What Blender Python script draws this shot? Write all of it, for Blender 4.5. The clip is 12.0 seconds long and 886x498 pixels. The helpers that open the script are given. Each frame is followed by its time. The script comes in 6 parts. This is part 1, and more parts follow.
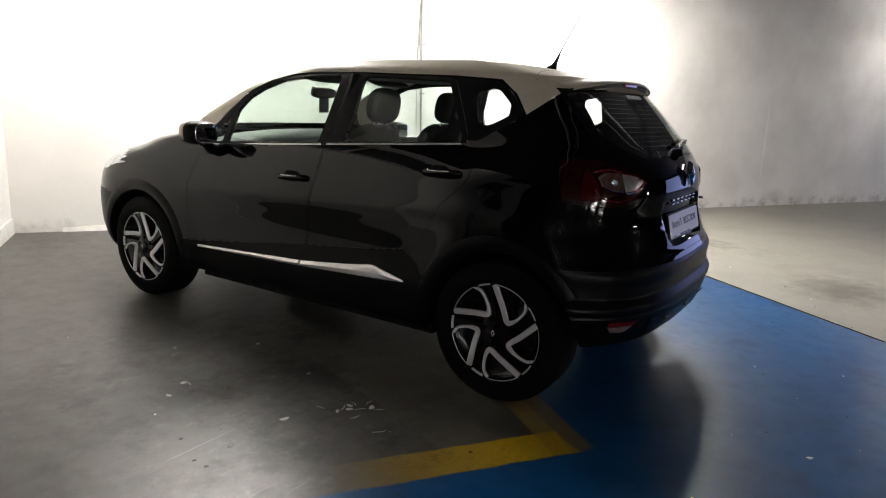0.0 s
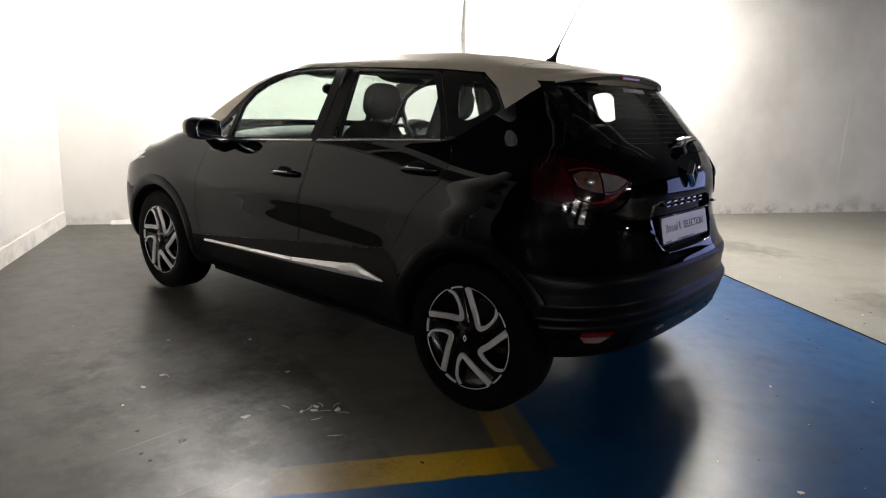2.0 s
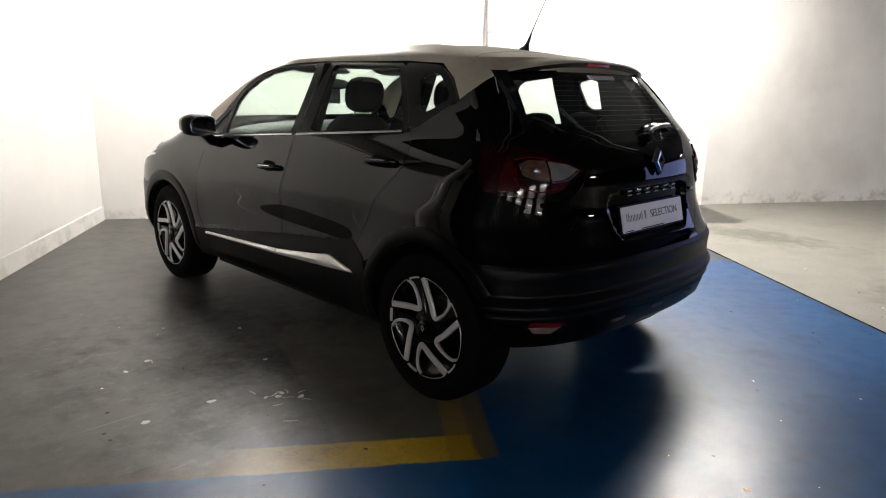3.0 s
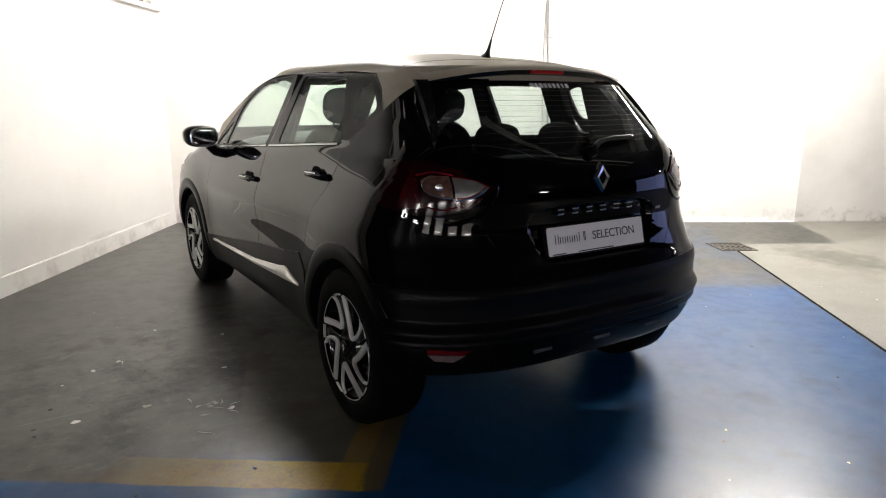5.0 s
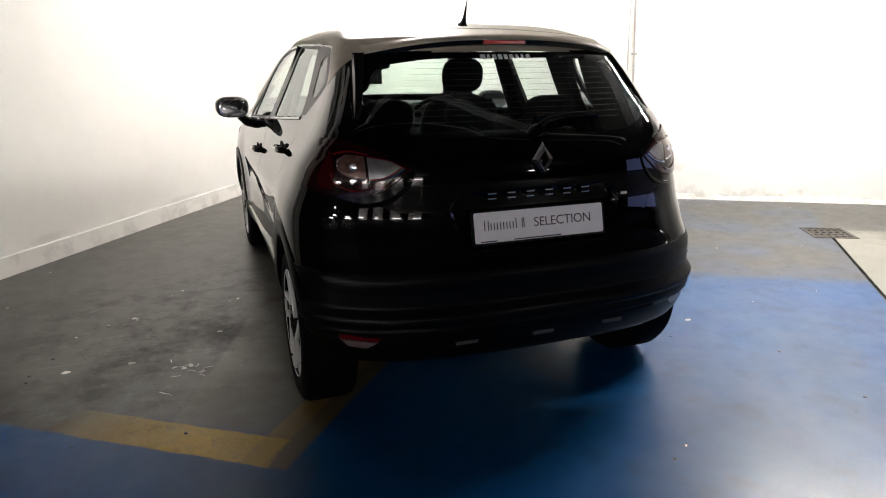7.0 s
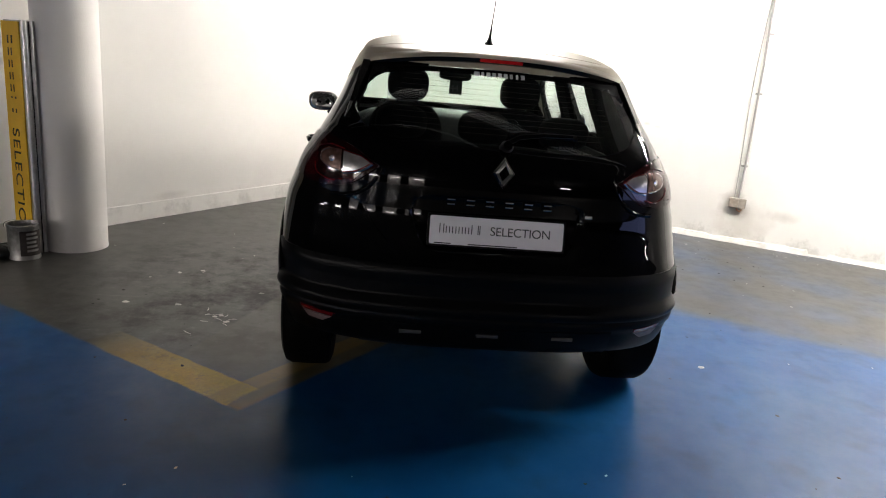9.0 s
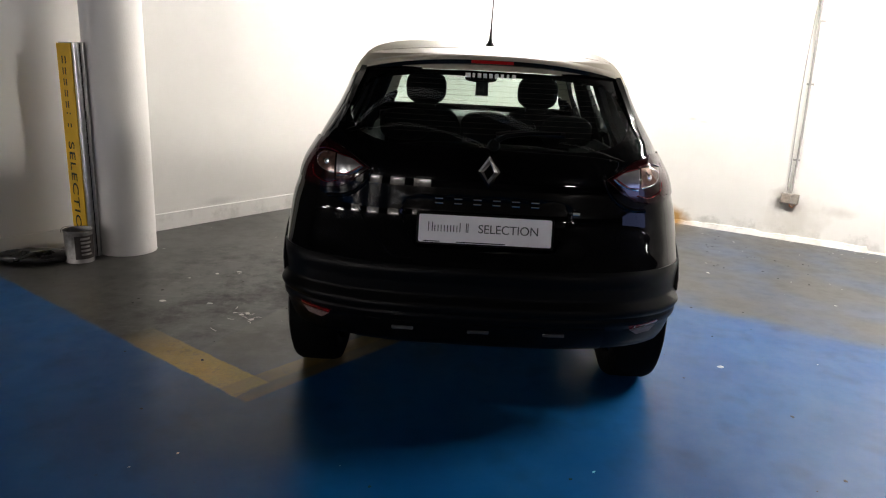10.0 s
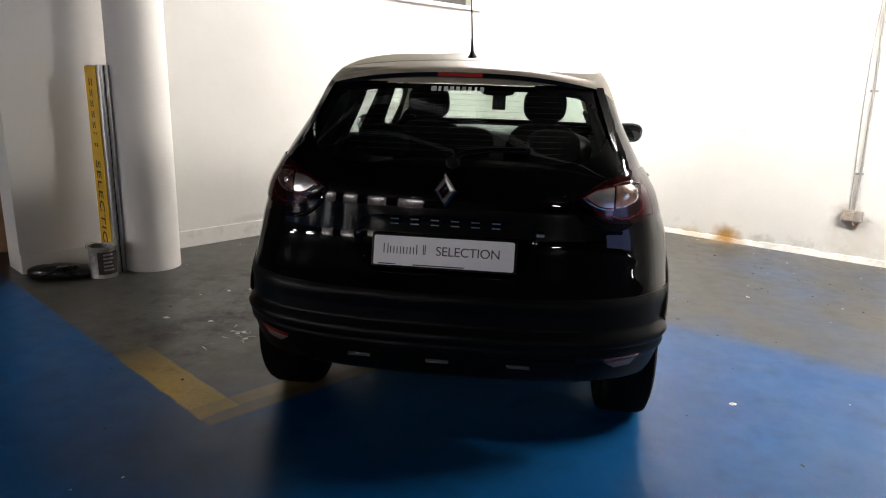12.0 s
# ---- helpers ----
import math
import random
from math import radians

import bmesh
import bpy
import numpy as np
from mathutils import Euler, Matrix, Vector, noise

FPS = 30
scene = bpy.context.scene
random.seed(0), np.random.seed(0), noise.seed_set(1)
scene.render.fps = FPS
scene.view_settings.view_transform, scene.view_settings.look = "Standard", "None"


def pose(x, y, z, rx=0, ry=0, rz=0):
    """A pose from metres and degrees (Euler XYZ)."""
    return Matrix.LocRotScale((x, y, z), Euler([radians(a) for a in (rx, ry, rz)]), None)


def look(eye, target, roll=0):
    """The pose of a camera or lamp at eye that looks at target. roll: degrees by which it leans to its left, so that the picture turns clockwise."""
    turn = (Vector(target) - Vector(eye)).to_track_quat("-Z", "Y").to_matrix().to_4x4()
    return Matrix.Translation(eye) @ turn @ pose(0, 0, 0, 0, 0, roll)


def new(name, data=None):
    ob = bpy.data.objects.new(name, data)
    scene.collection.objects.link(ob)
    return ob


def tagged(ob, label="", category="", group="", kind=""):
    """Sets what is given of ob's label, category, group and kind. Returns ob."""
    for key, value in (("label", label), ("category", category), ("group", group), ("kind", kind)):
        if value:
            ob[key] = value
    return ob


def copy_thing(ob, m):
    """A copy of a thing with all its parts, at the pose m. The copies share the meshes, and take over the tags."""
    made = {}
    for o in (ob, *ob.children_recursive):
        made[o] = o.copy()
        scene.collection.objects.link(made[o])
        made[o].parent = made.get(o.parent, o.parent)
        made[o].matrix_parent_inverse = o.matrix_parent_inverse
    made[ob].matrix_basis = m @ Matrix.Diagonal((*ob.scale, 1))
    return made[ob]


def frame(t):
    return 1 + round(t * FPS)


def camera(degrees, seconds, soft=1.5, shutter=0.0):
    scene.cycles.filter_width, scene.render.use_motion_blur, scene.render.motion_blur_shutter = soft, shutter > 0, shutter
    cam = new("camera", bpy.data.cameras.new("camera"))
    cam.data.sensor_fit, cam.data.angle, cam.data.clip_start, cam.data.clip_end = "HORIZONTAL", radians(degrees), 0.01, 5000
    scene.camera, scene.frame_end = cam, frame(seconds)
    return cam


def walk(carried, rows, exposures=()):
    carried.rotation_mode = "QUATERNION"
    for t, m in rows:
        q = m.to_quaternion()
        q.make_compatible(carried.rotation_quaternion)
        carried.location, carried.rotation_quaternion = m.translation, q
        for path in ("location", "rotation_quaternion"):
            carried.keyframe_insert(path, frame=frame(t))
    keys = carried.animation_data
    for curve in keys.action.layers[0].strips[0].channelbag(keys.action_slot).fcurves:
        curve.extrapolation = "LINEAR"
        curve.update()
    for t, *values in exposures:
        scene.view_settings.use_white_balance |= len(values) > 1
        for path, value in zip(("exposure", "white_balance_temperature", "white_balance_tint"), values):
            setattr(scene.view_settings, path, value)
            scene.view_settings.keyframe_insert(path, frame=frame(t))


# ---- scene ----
cam = camera(66.65, 12.0, 1.1)
PATH = [
    (0, -3.375, -1.349, 1.313, -57.14, -12.11, 2.49),
    (0.5, -3.326, -1.400, 1.307, -53.61, -12.25, 1.41),
    (1, -3.256, -1.496, 1.297, -51.14, -12.41, 1.39),
    (1.5, -3.163, -1.566, 1.302, -53.24, -10.89, 0.87),
    (2, -2.997, -1.654, 1.304, -50.11, -12.34, 2.42),
    (2.5, -2.829, -1.838, 1.313, -46.15, -13.02, 1.84),
    (3, -2.699, -2.007, 1.314, -44.39, -13.14, 0.93),
    (3.2, -2.632, -2.048, 1.314, -44.45, -12.98, 0.08),
    (4.8, -1.984, -2.421, 1.338, -32.88, -12.69, -0.02),
    (5, -1.925, -2.432, 1.337, -32.74, -12.68, 0.19),
    (5.5, -1.695, -2.445, 1.354, -30.55, -14.77, 1.61),
    (6, -1.503, -2.512, 1.346, -26.02, -15.98, 1.38),
    (6.5, -1.288, -2.642, 1.361, -21.57, -15.93, 0.69),
    (6.7, -1.236, -2.658, 1.367, -21.34, -15.74, -0.17),
    (8.3, -0.598, -2.841, 1.387, -8.58, -14.06, 3.44),
    (8.5, -0.549, -2.876, 1.385, -8.17, -13.32, 4.29),
    (9, -0.444, -3.043, 1.396, -5.60, -14.97, 5.19),
    (9.5, -0.301, -3.130, 1.421, -3.58, -14.26, 3.31),
    (10, -0.118, -3.118, 1.415, 0.94, -15.15, 2.89),
    (10.5, -0.035, -3.048, 1.406, 0.34, -13.31, 1.70),
    (11, 0.085, -2.966, 1.411, 1.85, -13.70, 2.35),
    (11.5, 0.194, -2.931, 1.418, 3.57, -14.60, 1.84),
    (12, 0.333, -2.921, 1.423, 8.07, -14.18, 1.59),
]
walk(cam, [(t, pose(x, y, z, 0, 0, yaw) @ pose(0, 0, 0, 90 + pitch, 0, 0) @ pose(0, 0, 0, 0, 0, roll)) for t, x, y, z, yaw, pitch, roll in PATH])

# ---- world and light ----
EXPOSURE = 0.0
world = bpy.data.worlds.new("car_park_dark")
world.use_nodes = True
world.node_tree.nodes["Background"].inputs[0].default_value = (0.55, 0.62, 0.8, 1)
world.node_tree.nodes["Background"].inputs[1].default_value = 0.002
scene.world = world
scene.view_settings.exposure = EXPOSURE

ANGLE = radians(31.0)
ALONG_A = Vector((math.cos(ANGLE), -math.sin(ANGLE), 0))    # along the long white wall
TO_A = Vector((math.sin(ANGLE), math.cos(ANGLE), 0))        # square to it, away from the bay
CORNER = Vector((-0.47, 5.19, 0))                           # foot of the corner of the two walls
ALONG_B = Vector((math.cos(radians(55.16)), math.sin(radians(55.16)), 0))
CEILING = 3.22
LAMP_HEIGHT = 2.95


def area_lamp(name, place, target, width, height, watts, colour):
    data = bpy.data.lights.new(name, "AREA")
    data.shape, data.size, data.size_y, data.energy, data.color = "RECTANGLE", width, height, watts, colour
    ob = new(name, data)
    ob.matrix_world = look(place, target)
    return ob


WARM = (1.0, 0.955, 0.89)
BATTENS = [  # place along the long wall from the corner, distance from that wall, glow of the tubes
    (1.7, 1.3, 520),
    (5.8, 1.75, 880),
    # unseen, added to brighten the far end of the long wall
    (12.4, 1.2, 85),
]
# tubes of the aisle behind, and daylight from the ramp far to the side
# the last tube pair is unseen, added to brighten side wall and number plate
REAR_BATTENS = [(-15.0, -13.4), (-11.8, -15.8), (-8.3, -17.9), (-4.8, -19.5), (-12.5, -7.5), (-16.5, -9.8), (-15.5, -4.2), (-20.0, -6.6), (6.5, -13.0)]
# daylight through the ramp opening far to the side
area_lamp("ramp_daylight", (12.5, -4.6, 1.25), (0.0, -3.6, 1.0), 7.0, 2.2, 90, (0.40, 0.48, 1.0))

# ---- materials ----
def material(name):
    m = bpy.data.materials.new(name)
    m.use_nodes = True
    nt = m.node_tree
    return m, nt, nt.nodes["Principled BSDF"]


def link(nt, a, b):
    nt.links.new(a, b)


def math_node(nt, op, a, b=None, c=None, clamp=False):
    n = nt.nodes.new("ShaderNodeMath")
    n.operation, n.use_clamp = op, clamp
    for i, v in enumerate((a, b, c)):
        if v is None:
            continue
        if isinstance(v, (int, float)):
            n.inputs[i].default_value = v
        else:
            link(nt, v, n.inputs[i])
    return n.outputs[0]


def noise_node(nt, vec, scale, detail=4, rough=0.55):
    n = nt.nodes.new("ShaderNodeTexNoise")
    n.inputs["Scale"].default_value, n.inputs["Detail"].default_value, n.inputs["Roughness"].default_value = scale, detail, rough
    link(nt, vec, n.inputs["Vector"])
    return n.outputs["Fac"]


def ramp(nt, fac, lo, hi):
    n = nt.nodes.new("ShaderNodeMapRange")
    n.inputs["From Min"].default_value, n.inputs["From Max"].default_value = lo, hi
    link(nt, fac, n.inputs["Value"])
    return n.outputs[0]


def mix_colour(nt, fac, a, b):
    n = nt.nodes.new("ShaderNodeMix")
    n.data_type = "RGBA"
    for i, v in ((6, a), (7, b)):
        if isinstance(v, tuple):
            n.inputs[i].default_value = (*v, 1)
        else:
            link(nt, v, n.inputs[i])
    if isinstance(fac, (int, float)):
        n.inputs[0].default_value = fac
    else:
        link(nt, fac, n.inputs[0])
    return n.outputs[2]


def world_pos(nt):
    return nt.nodes.new("ShaderNodeNewGeometry").outputs["Position"]


def object_pos(nt):
    return nt.nodes.new("ShaderNodeTexCoord").outputs["Object"]


def bump(nt, bsdf, height, strength, distance):
    n = nt.nodes.new("ShaderNodeBump")
    n.inputs["Strength"].default_value, n.inputs["Distance"].default_value = strength, distance
    link(nt, height, n.inputs["Height"])
    link(nt, n.outputs[0], bsdf.inputs["Normal"])


def plain(name, colour, rough=0.5, metal=0.0, vary=0.12, scale=18.0, grain=0.0, coat=0.0, spec=0.5):
    """A surface of one colour with fine variation of tone and gloss."""
    m, nt, b = material(name)
    pos = object_pos(nt)
    n = noise_node(nt, pos, scale)
    dark = tuple(c * (1 - vary) for c in colour)
    light = tuple(min(1, c * (1 + vary)) for c in colour)
    link(nt, mix_colour(nt, ramp(nt, n, 0.3, 0.7), dark, light), b.inputs["Base Color"])
    r = math_node(nt, "MULTIPLY_ADD", noise_node(nt, pos, scale * 0.35), 0.25 * rough, rough * 0.88)
    link(nt, r, b.inputs["Roughness"])
    b.inputs["Metallic"].default_value = metal
    b.inputs["Coat Weight"].default_value = coat
    b.inputs["Coat Roughness"].default_value = 0.03
    b.inputs["Specular IOR Level"].default_value = spec
    if grain:
        bump(nt, b, noise_node(nt, pos, 420, 2), grain, 0.001)
    return m


def glass(name, tint, gloss=0.02):
    """Thin window glass: clear, tinted, with a mirror sheen that grows at grazing angles."""
    m = bpy.data.materials.new(name)
    m.use_nodes = True
    nt = m.node_tree
    nt.nodes.clear()
    out = nt.nodes.new("ShaderNodeOutputMaterial")
    clear = nt.nodes.new("ShaderNodeBsdfTransparent")
    clear.inputs[0].default_value = (*tint, 1)
    sheen = nt.nodes.new("ShaderNodeBsdfGlossy")
    sheen.inputs["Roughness"].default_value = gloss
    sheen.inputs["Color"].default_value = (0.9, 0.95, 0.95, 1)
    lw = nt.nodes.new("ShaderNodeLayerWeight")
    lw.inputs["Blend"].default_value = 0.5
    fac = math_node(nt, "MULTIPLY_ADD", math_node(nt, "POWER", lw.outputs["Facing"], 5.0), 0.9, 0.045)
    mx = nt.nodes.new("ShaderNodeMixShader")
    link(nt, fac, mx.inputs[0])
    link(nt, clear.outputs[0], mx.inputs[1])
    link(nt, sheen.outputs[0], mx.inputs[2])
    link(nt, mx.outputs[0], out.inputs[0])
    return m


def glowing(name, colour, strength):
    m, nt, b = material(name)
    b.inputs["Base Color"].default_value = (0.8, 0.8, 0.8, 1)
    b.inputs["Emission Color"].default_value = (*colour, 1)
    b.inputs["Emission Strength"].default_value = strength
    return m


PAINT_BLACK = plain("gloss_black_paint", (0.0012, 0.0012, 0.0014), 0.022, 0.0, 0.1, 60, coat=0.0, spec=0.23)
PAINT_IVORY = plain("ivory_roof_paint", (0.37, 0.335, 0.27), 0.42, 0.0, 0.04, 30, spec=0.2)
PLASTIC_BLACK = plain("grained_black_plastic", (0.0022, 0.0022, 0.0025), 0.34, 0.0, 0.2, 40, grain=0.1, spec=0.085)
PLASTIC_GLOSS = plain("piano_black_plastic", (0.006, 0.006, 0.006), 0.12, 0.0, 0.1, 40, coat=0.0, spec=0.25)
RUBBER = plain("tyre_rubber", (0.0016, 0.0016, 0.0016), 0.75, 0.0, 0.3, 30, grain=0.2, spec=0.05)
RIM_SILVER = plain("diamond_cut_alloy", (0.47, 0.47, 0.47), 0.42, 0.35, 0.08, 70)
RIM_BLACK = plain("gloss_black_alloy", (0.002, 0.002, 0.0022), 0.12, 0.0, 0.2, 40, spec=0.35)
CHROME = plain("chrome_trim", (0.78, 0.78, 0.79), 0.2, 1.0, 0.04, 30)
SILL_SILVER = plain("satin_silver_trim", (0.74, 0.73, 0.71), 0.3, 0.75, 0.05, 30)
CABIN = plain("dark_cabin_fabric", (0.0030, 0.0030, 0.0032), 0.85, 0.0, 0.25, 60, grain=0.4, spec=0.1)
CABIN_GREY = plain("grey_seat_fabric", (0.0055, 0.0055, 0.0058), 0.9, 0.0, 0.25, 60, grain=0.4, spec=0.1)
HEADLINER = plain("grey_headliner", (0.05, 0.05, 0.048), 0.9, 0.0, 0.1, 60)
SIDE_GLASS = glass("side_window_glass", (0.80, 0.86, 0.83))
SCREEN_GLASS = glass("windscreen_glass", (0.66, 0.76, 0.70))
REAR_GLASS = glass("rear_window_glass", (0.74, 0.80, 0.77))
LENS_RED = plain("dark_red_lens", (0.012, 0.0006, 0.0008), 0.08, 0.0, 0.15, 20, coat=0.0, spec=0.35)
LENS_BRIGHT = plain("bright_red_lens", (0.42, 0.010, 0.012), 0.12, 0.0, 0.15, 60, coat=0.8)
LENS_CLEAR = plain("clear_ribbed_lens", (0.36, 0.345, 0.345), 0.16, 0.7, 0.2, 25, coat=0.4)
LENS_AMBER = plain("smoky_indicator_lens", (0.13, 0.070, 0.055), 0.2, 0.4, 0.4, 40, coat=0.6)
PLATE_WHITE = plain("white_plate_sheet", (0.86, 0.83, 0.85), 0.4, 0.0, 0.03, 20)
INK = plain("dark_grey_ink", (0.06, 0.06, 0.065), 0.5, 0.0, 0.05, 20)
INK_BLACK = plain("black_ink", (0.012, 0.012, 0.013), 0.5, 0.0, 0.05, 20)
STICKER = plain("pale_window_lettering", (0.62, 0.63, 0.63), 0.5, 0.0, 0.05, 20)
MIRROR = plain("mirror_glass", (0.85, 0.87, 0.9), 0.03, 1.0, 0.02, 10)
HEADLAMP = plain("headlamp_lens", (0.75, 0.76, 0.78), 0.08, 0.6, 0.1, 40, coat=1.0)
SIGN_YELLOW = plain("yellow_sign_vinyl", (0.78, 0.46, 0.02), 0.45, 0.0, 0.05, 12)
ALUMINIUM = plain("brushed_aluminium", (0.52, 0.51, 0.5), 0.3, 0.95, 0.12, 30)
TIN = plain("worn_tin", (0.34, 0.33, 0.32), 0.38, 0.85, 0.3, 30)
TIN_LABEL = plain("dark_tin_label", (0.028, 0.02, 0.018), 0.5, 0.0, 0.4, 25)
BAG_BLACK = plain("black_bag_plastic", (0.012, 0.012, 0.012), 0.28, 0.0, 0.3, 20)
IRON = plain("rusty_iron_grating", (0.075, 0.066, 0.056), 0.6, 0.3, 0.4, 30, grain=0.4)
DEEP_BLACK = plain("deep_black_shade_and_linings", (0.003, 0.003, 0.003), 0.8, spec=0.1)
PVC = plain("grey_pvc_conduit", (0.34, 0.325, 0.31), 0.45, 0.0, 0.12, 14)
BOX_GREY = plain("dirty_socket_box", (0.30, 0.265, 0.23), 0.55, 0.0, 0.3, 25)
COPPER = plain("bare_copper", (0.45, 0.2, 0.1), 0.4, 0.8, 0.2, 30)
WINDOW_FRAME = plain("white_window_frame", (0.66, 0.63, 0.6), 0.5, 0.0, 0.1, 10)
FROSTED = plain("frosted_grey_pane", (0.075, 0.073, 0.070), 0.45, 0.0, 0.2, 6)
CRUMB = plain("plaster_crumbs", (0.6, 0.58, 0.55), 0.8, 0.0, 0.2, 30)
DARK_CRUMB = plain("dark_debris", (0.03, 0.027, 0.024), 0.8, 0.0, 0.3, 30)
TUBE_DIM = glowing("aisle_fluorescent_tube", (1.0, 0.94, 0.91), 150.0)
TUBE_GLOW = [glowing("bright_fluorescent_tube", WARM, power) for _, _, power in BATTENS]
LAMP_BODY = plain("white_lamp_housing", (0.7, 0.7, 0.68), 0.5)
CARDBOARD = plain("brown_cardboard", (0.3, 0.16, 0.08), 0.8, 0.0, 0.15, 12)


def wall_paint(name, colour, dirty, height_line=0.0):
    """Matt wall paint with faint roller marks, grey scuffs and flaked patches near the foot."""
    m, nt, b = material(name)
    pos = world_pos(nt)
    big, small = noise_node(nt, pos, 1.3, 5), noise_node(nt, pos, 22, 4, 0.65)
    tone = mix_colour(nt, ramp(nt, big, 0.35, 0.7), colour, tuple(c * (1 - 0.16 * dirty) for c in colour))
    z = nt.nodes.new("ShaderNodeSeparateXYZ")
    link(nt, pos, z.inputs[0])
    edge = math_node(nt, "ADD", z.outputs[2], math_node(nt, "MULTIPLY", small, -0.30))
    foot = ramp(nt, edge, 0.0, -0.10)
    scuff = math_node(nt, "MULTIPLY", foot, ramp(nt, noise_node(nt, pos, 6, 5), 0.45, 0.62))
    tone = mix_colour(nt, math_node(nt, "MULTIPLY", scuff, 0.7 * dirty), tone, (0.33, 0.31, 0.28))
    spots = ramp(nt, noise_node(nt, pos, 9, 5, 0.7), 0.70, 0.76)
    tone = mix_colour(nt, math_node(nt, "MULTIPLY", spots, 0.25 * dirty), tone, (0.42, 0.40, 0.37))
    link(nt, tone, b.inputs["Base Color"])
    b.inputs["Roughness"].default_value = 0.7
    bump(nt, b, math_node(nt, "ADD", noise_node(nt, pos, 140, 3), math_node(nt, "MULTIPLY", small, 1.5)), 0.12, 0.004)
    return m, nt, b, tone, pos


COLUMN_WHITE = wall_paint("white_column_paint", (0.80, 0.770, 0.740), 0.5)[0]
# ceiling and closing walls: shade is put into the dark tone, to limit bounce
CEILING_PAINT = wall_paint("low_bounce_ceiling_paint", (0.035, 0.034, 0.033), 0.6)[0]
LOW_BOUNCE_WALL = wall_paint("low_bounce_grey_wall_paint", (0.07, 0.067, 0.064), 1.0)[0]


def spot_mask(nt, pos, centre, radius, stretch=(1, 1, 1), wobble=0.6):
    """1 inside a blurred, uneven blot round centre, 0 outside."""
    sub = nt.nodes.new("ShaderNodeVectorMath")
    sub.operation = "SUBTRACT"
    link(nt, pos, sub.inputs[0])
    sub.inputs[1].default_value = centre
    mul = nt.nodes.new("ShaderNodeVectorMath")
    mul.operation = "MULTIPLY"
    link(nt, sub.outputs[0], mul.inputs[0])
    mul.inputs[1].default_value = stretch
    ln = nt.nodes.new("ShaderNodeVectorMath")
    ln.operation = "LENGTH"
    link(nt, mul.outputs[0], ln.inputs[0])
    d = math_node(nt, "ADD", ln.outputs["Value"], math_node(nt, "MULTIPLY_ADD", noise_node(nt, pos, 7, 5), radius * wobble * 2, -radius * wobble))
    return ramp(nt, d, radius, radius * 0.25)


def marked_wall():
    """The side wall: a grey rub beside the corner and scuffs over the plinth."""
    m, nt, b, tone, pos = wall_paint("fresh_white_wall_paint", (0.80, 0.778, 0.748), 0.5)
    for centre, radius, stretch, colour, amount in (
        ((-0.53, 5.09, 1.415), 0.045, (1, 1, 3.5), (0.40, 0.39, 0.37), 0.8),
        ((-2.20, 2.67, 0.17), 0.22, (1, 1, 5.0), (0.50, 0.48, 0.45), 0.5),
        ((-1.30, 3.97, 0.15), 0.28, (1, 1, 6.0), (0.52, 0.50, 0.47), 0.5),
        ((-0.80, 4.70, 0.12), 0.20, (1, 1, 5.0), (0.48, 0.46, 0.43), 0.5),
    ):
        tone = mix_colour(nt, math_node(nt, "MULTIPLY", spot_mask(nt, pos, centre, radius, stretch), amount), tone, colour)
    link(nt, tone, b.inputs["Base Color"])
    return m


WALL_WHITE = marked_wall()


RUN_AT = (7.80, 0.22, 1.05)


def old_wall():
    """The older wall: flaking foot, a pale run of filler and grey rubs."""
    m, nt, b, tone, pos = wall_paint("old_off_white_wall_paint", (0.60, 0.585, 0.56), 1.3)
    for centre, radius, stretch, colour, amount in (
        (RUN_AT, 0.020, (1, 1, 0.024), (0.74, 0.73, 0.71), 0.5),
        ((RUN_AT[0] - 0.5, RUN_AT[1] + 0.3, 0.35), 0.30, (1, 1, 1.2), (0.46, 0.44, 0.42), 0.5),
        ((RUN_AT[0] + 0.3, RUN_AT[1] - 0.18, 0.14), 0.30, (1, 1, 2.0), (0.38, 0.36, 0.34), 0.6),
    ):
        tone = mix_colour(nt, math_node(nt, "MULTIPLY", spot_mask(nt, pos, centre, radius, stretch, 0.25), amount), tone, colour)
    link(nt, tone, b.inputs["Base Color"])
    return m


WALL_OLD = old_wall()


def stained_wall():
    """The long white wall: rust at its foot, grime round the socket, small scuffs."""
    m, nt, b, tone, pos = wall_paint("white_wall_paint_with_stains", (0.80, 0.778, 0.748), 0.6)
    for centre, radius, stretch, colour, amount in (
        ((2.12, 3.66, 0.03), 0.20, (1, 1, 1.4), (0.36, 0.185, 0.03), 0.95),
        ((1.85, 3.83, 0.03), 0.16, (1, 1, 2.2), (0.50, 0.33, 0.14), 0.5),
        ((2.36, 3.52, 0.07), 0.07, (1, 1, 1.3), (0.34, 0.32, 0.30), 0.5),
        ((2.95, 3.17, 0.36), 0.16, (1, 1, 1), (0.34, 0.31, 0.28), 0.7),
        ((3.05, 3.11, 0.20), 0.32, (1, 1, 1.2), (0.50, 0.45, 0.39), 0.45),
        ((3.35, 2.93, 0.32), 0.16, (1, 1, 2.5), (0.46, 0.42, 0.38), 0.5),
        ((2.15, 3.64, 1.04), 0.05, (1, 1, 2.5), (0.40, 0.38, 0.36), 0.5),
        ((2.24, 3.58, 1.02), 0.05, (1, 1, 4.0), (0.46, 0.44, 0.42), 0.5),
    ):
        tone = mix_colour(nt, math_node(nt, "MULTIPLY", spot_mask(nt, pos, centre, radius, stretch), amount), tone, colour)
    link(nt, tone, b.inputs["Base Color"])
    return m


WALL_STAINED = stained_wall()


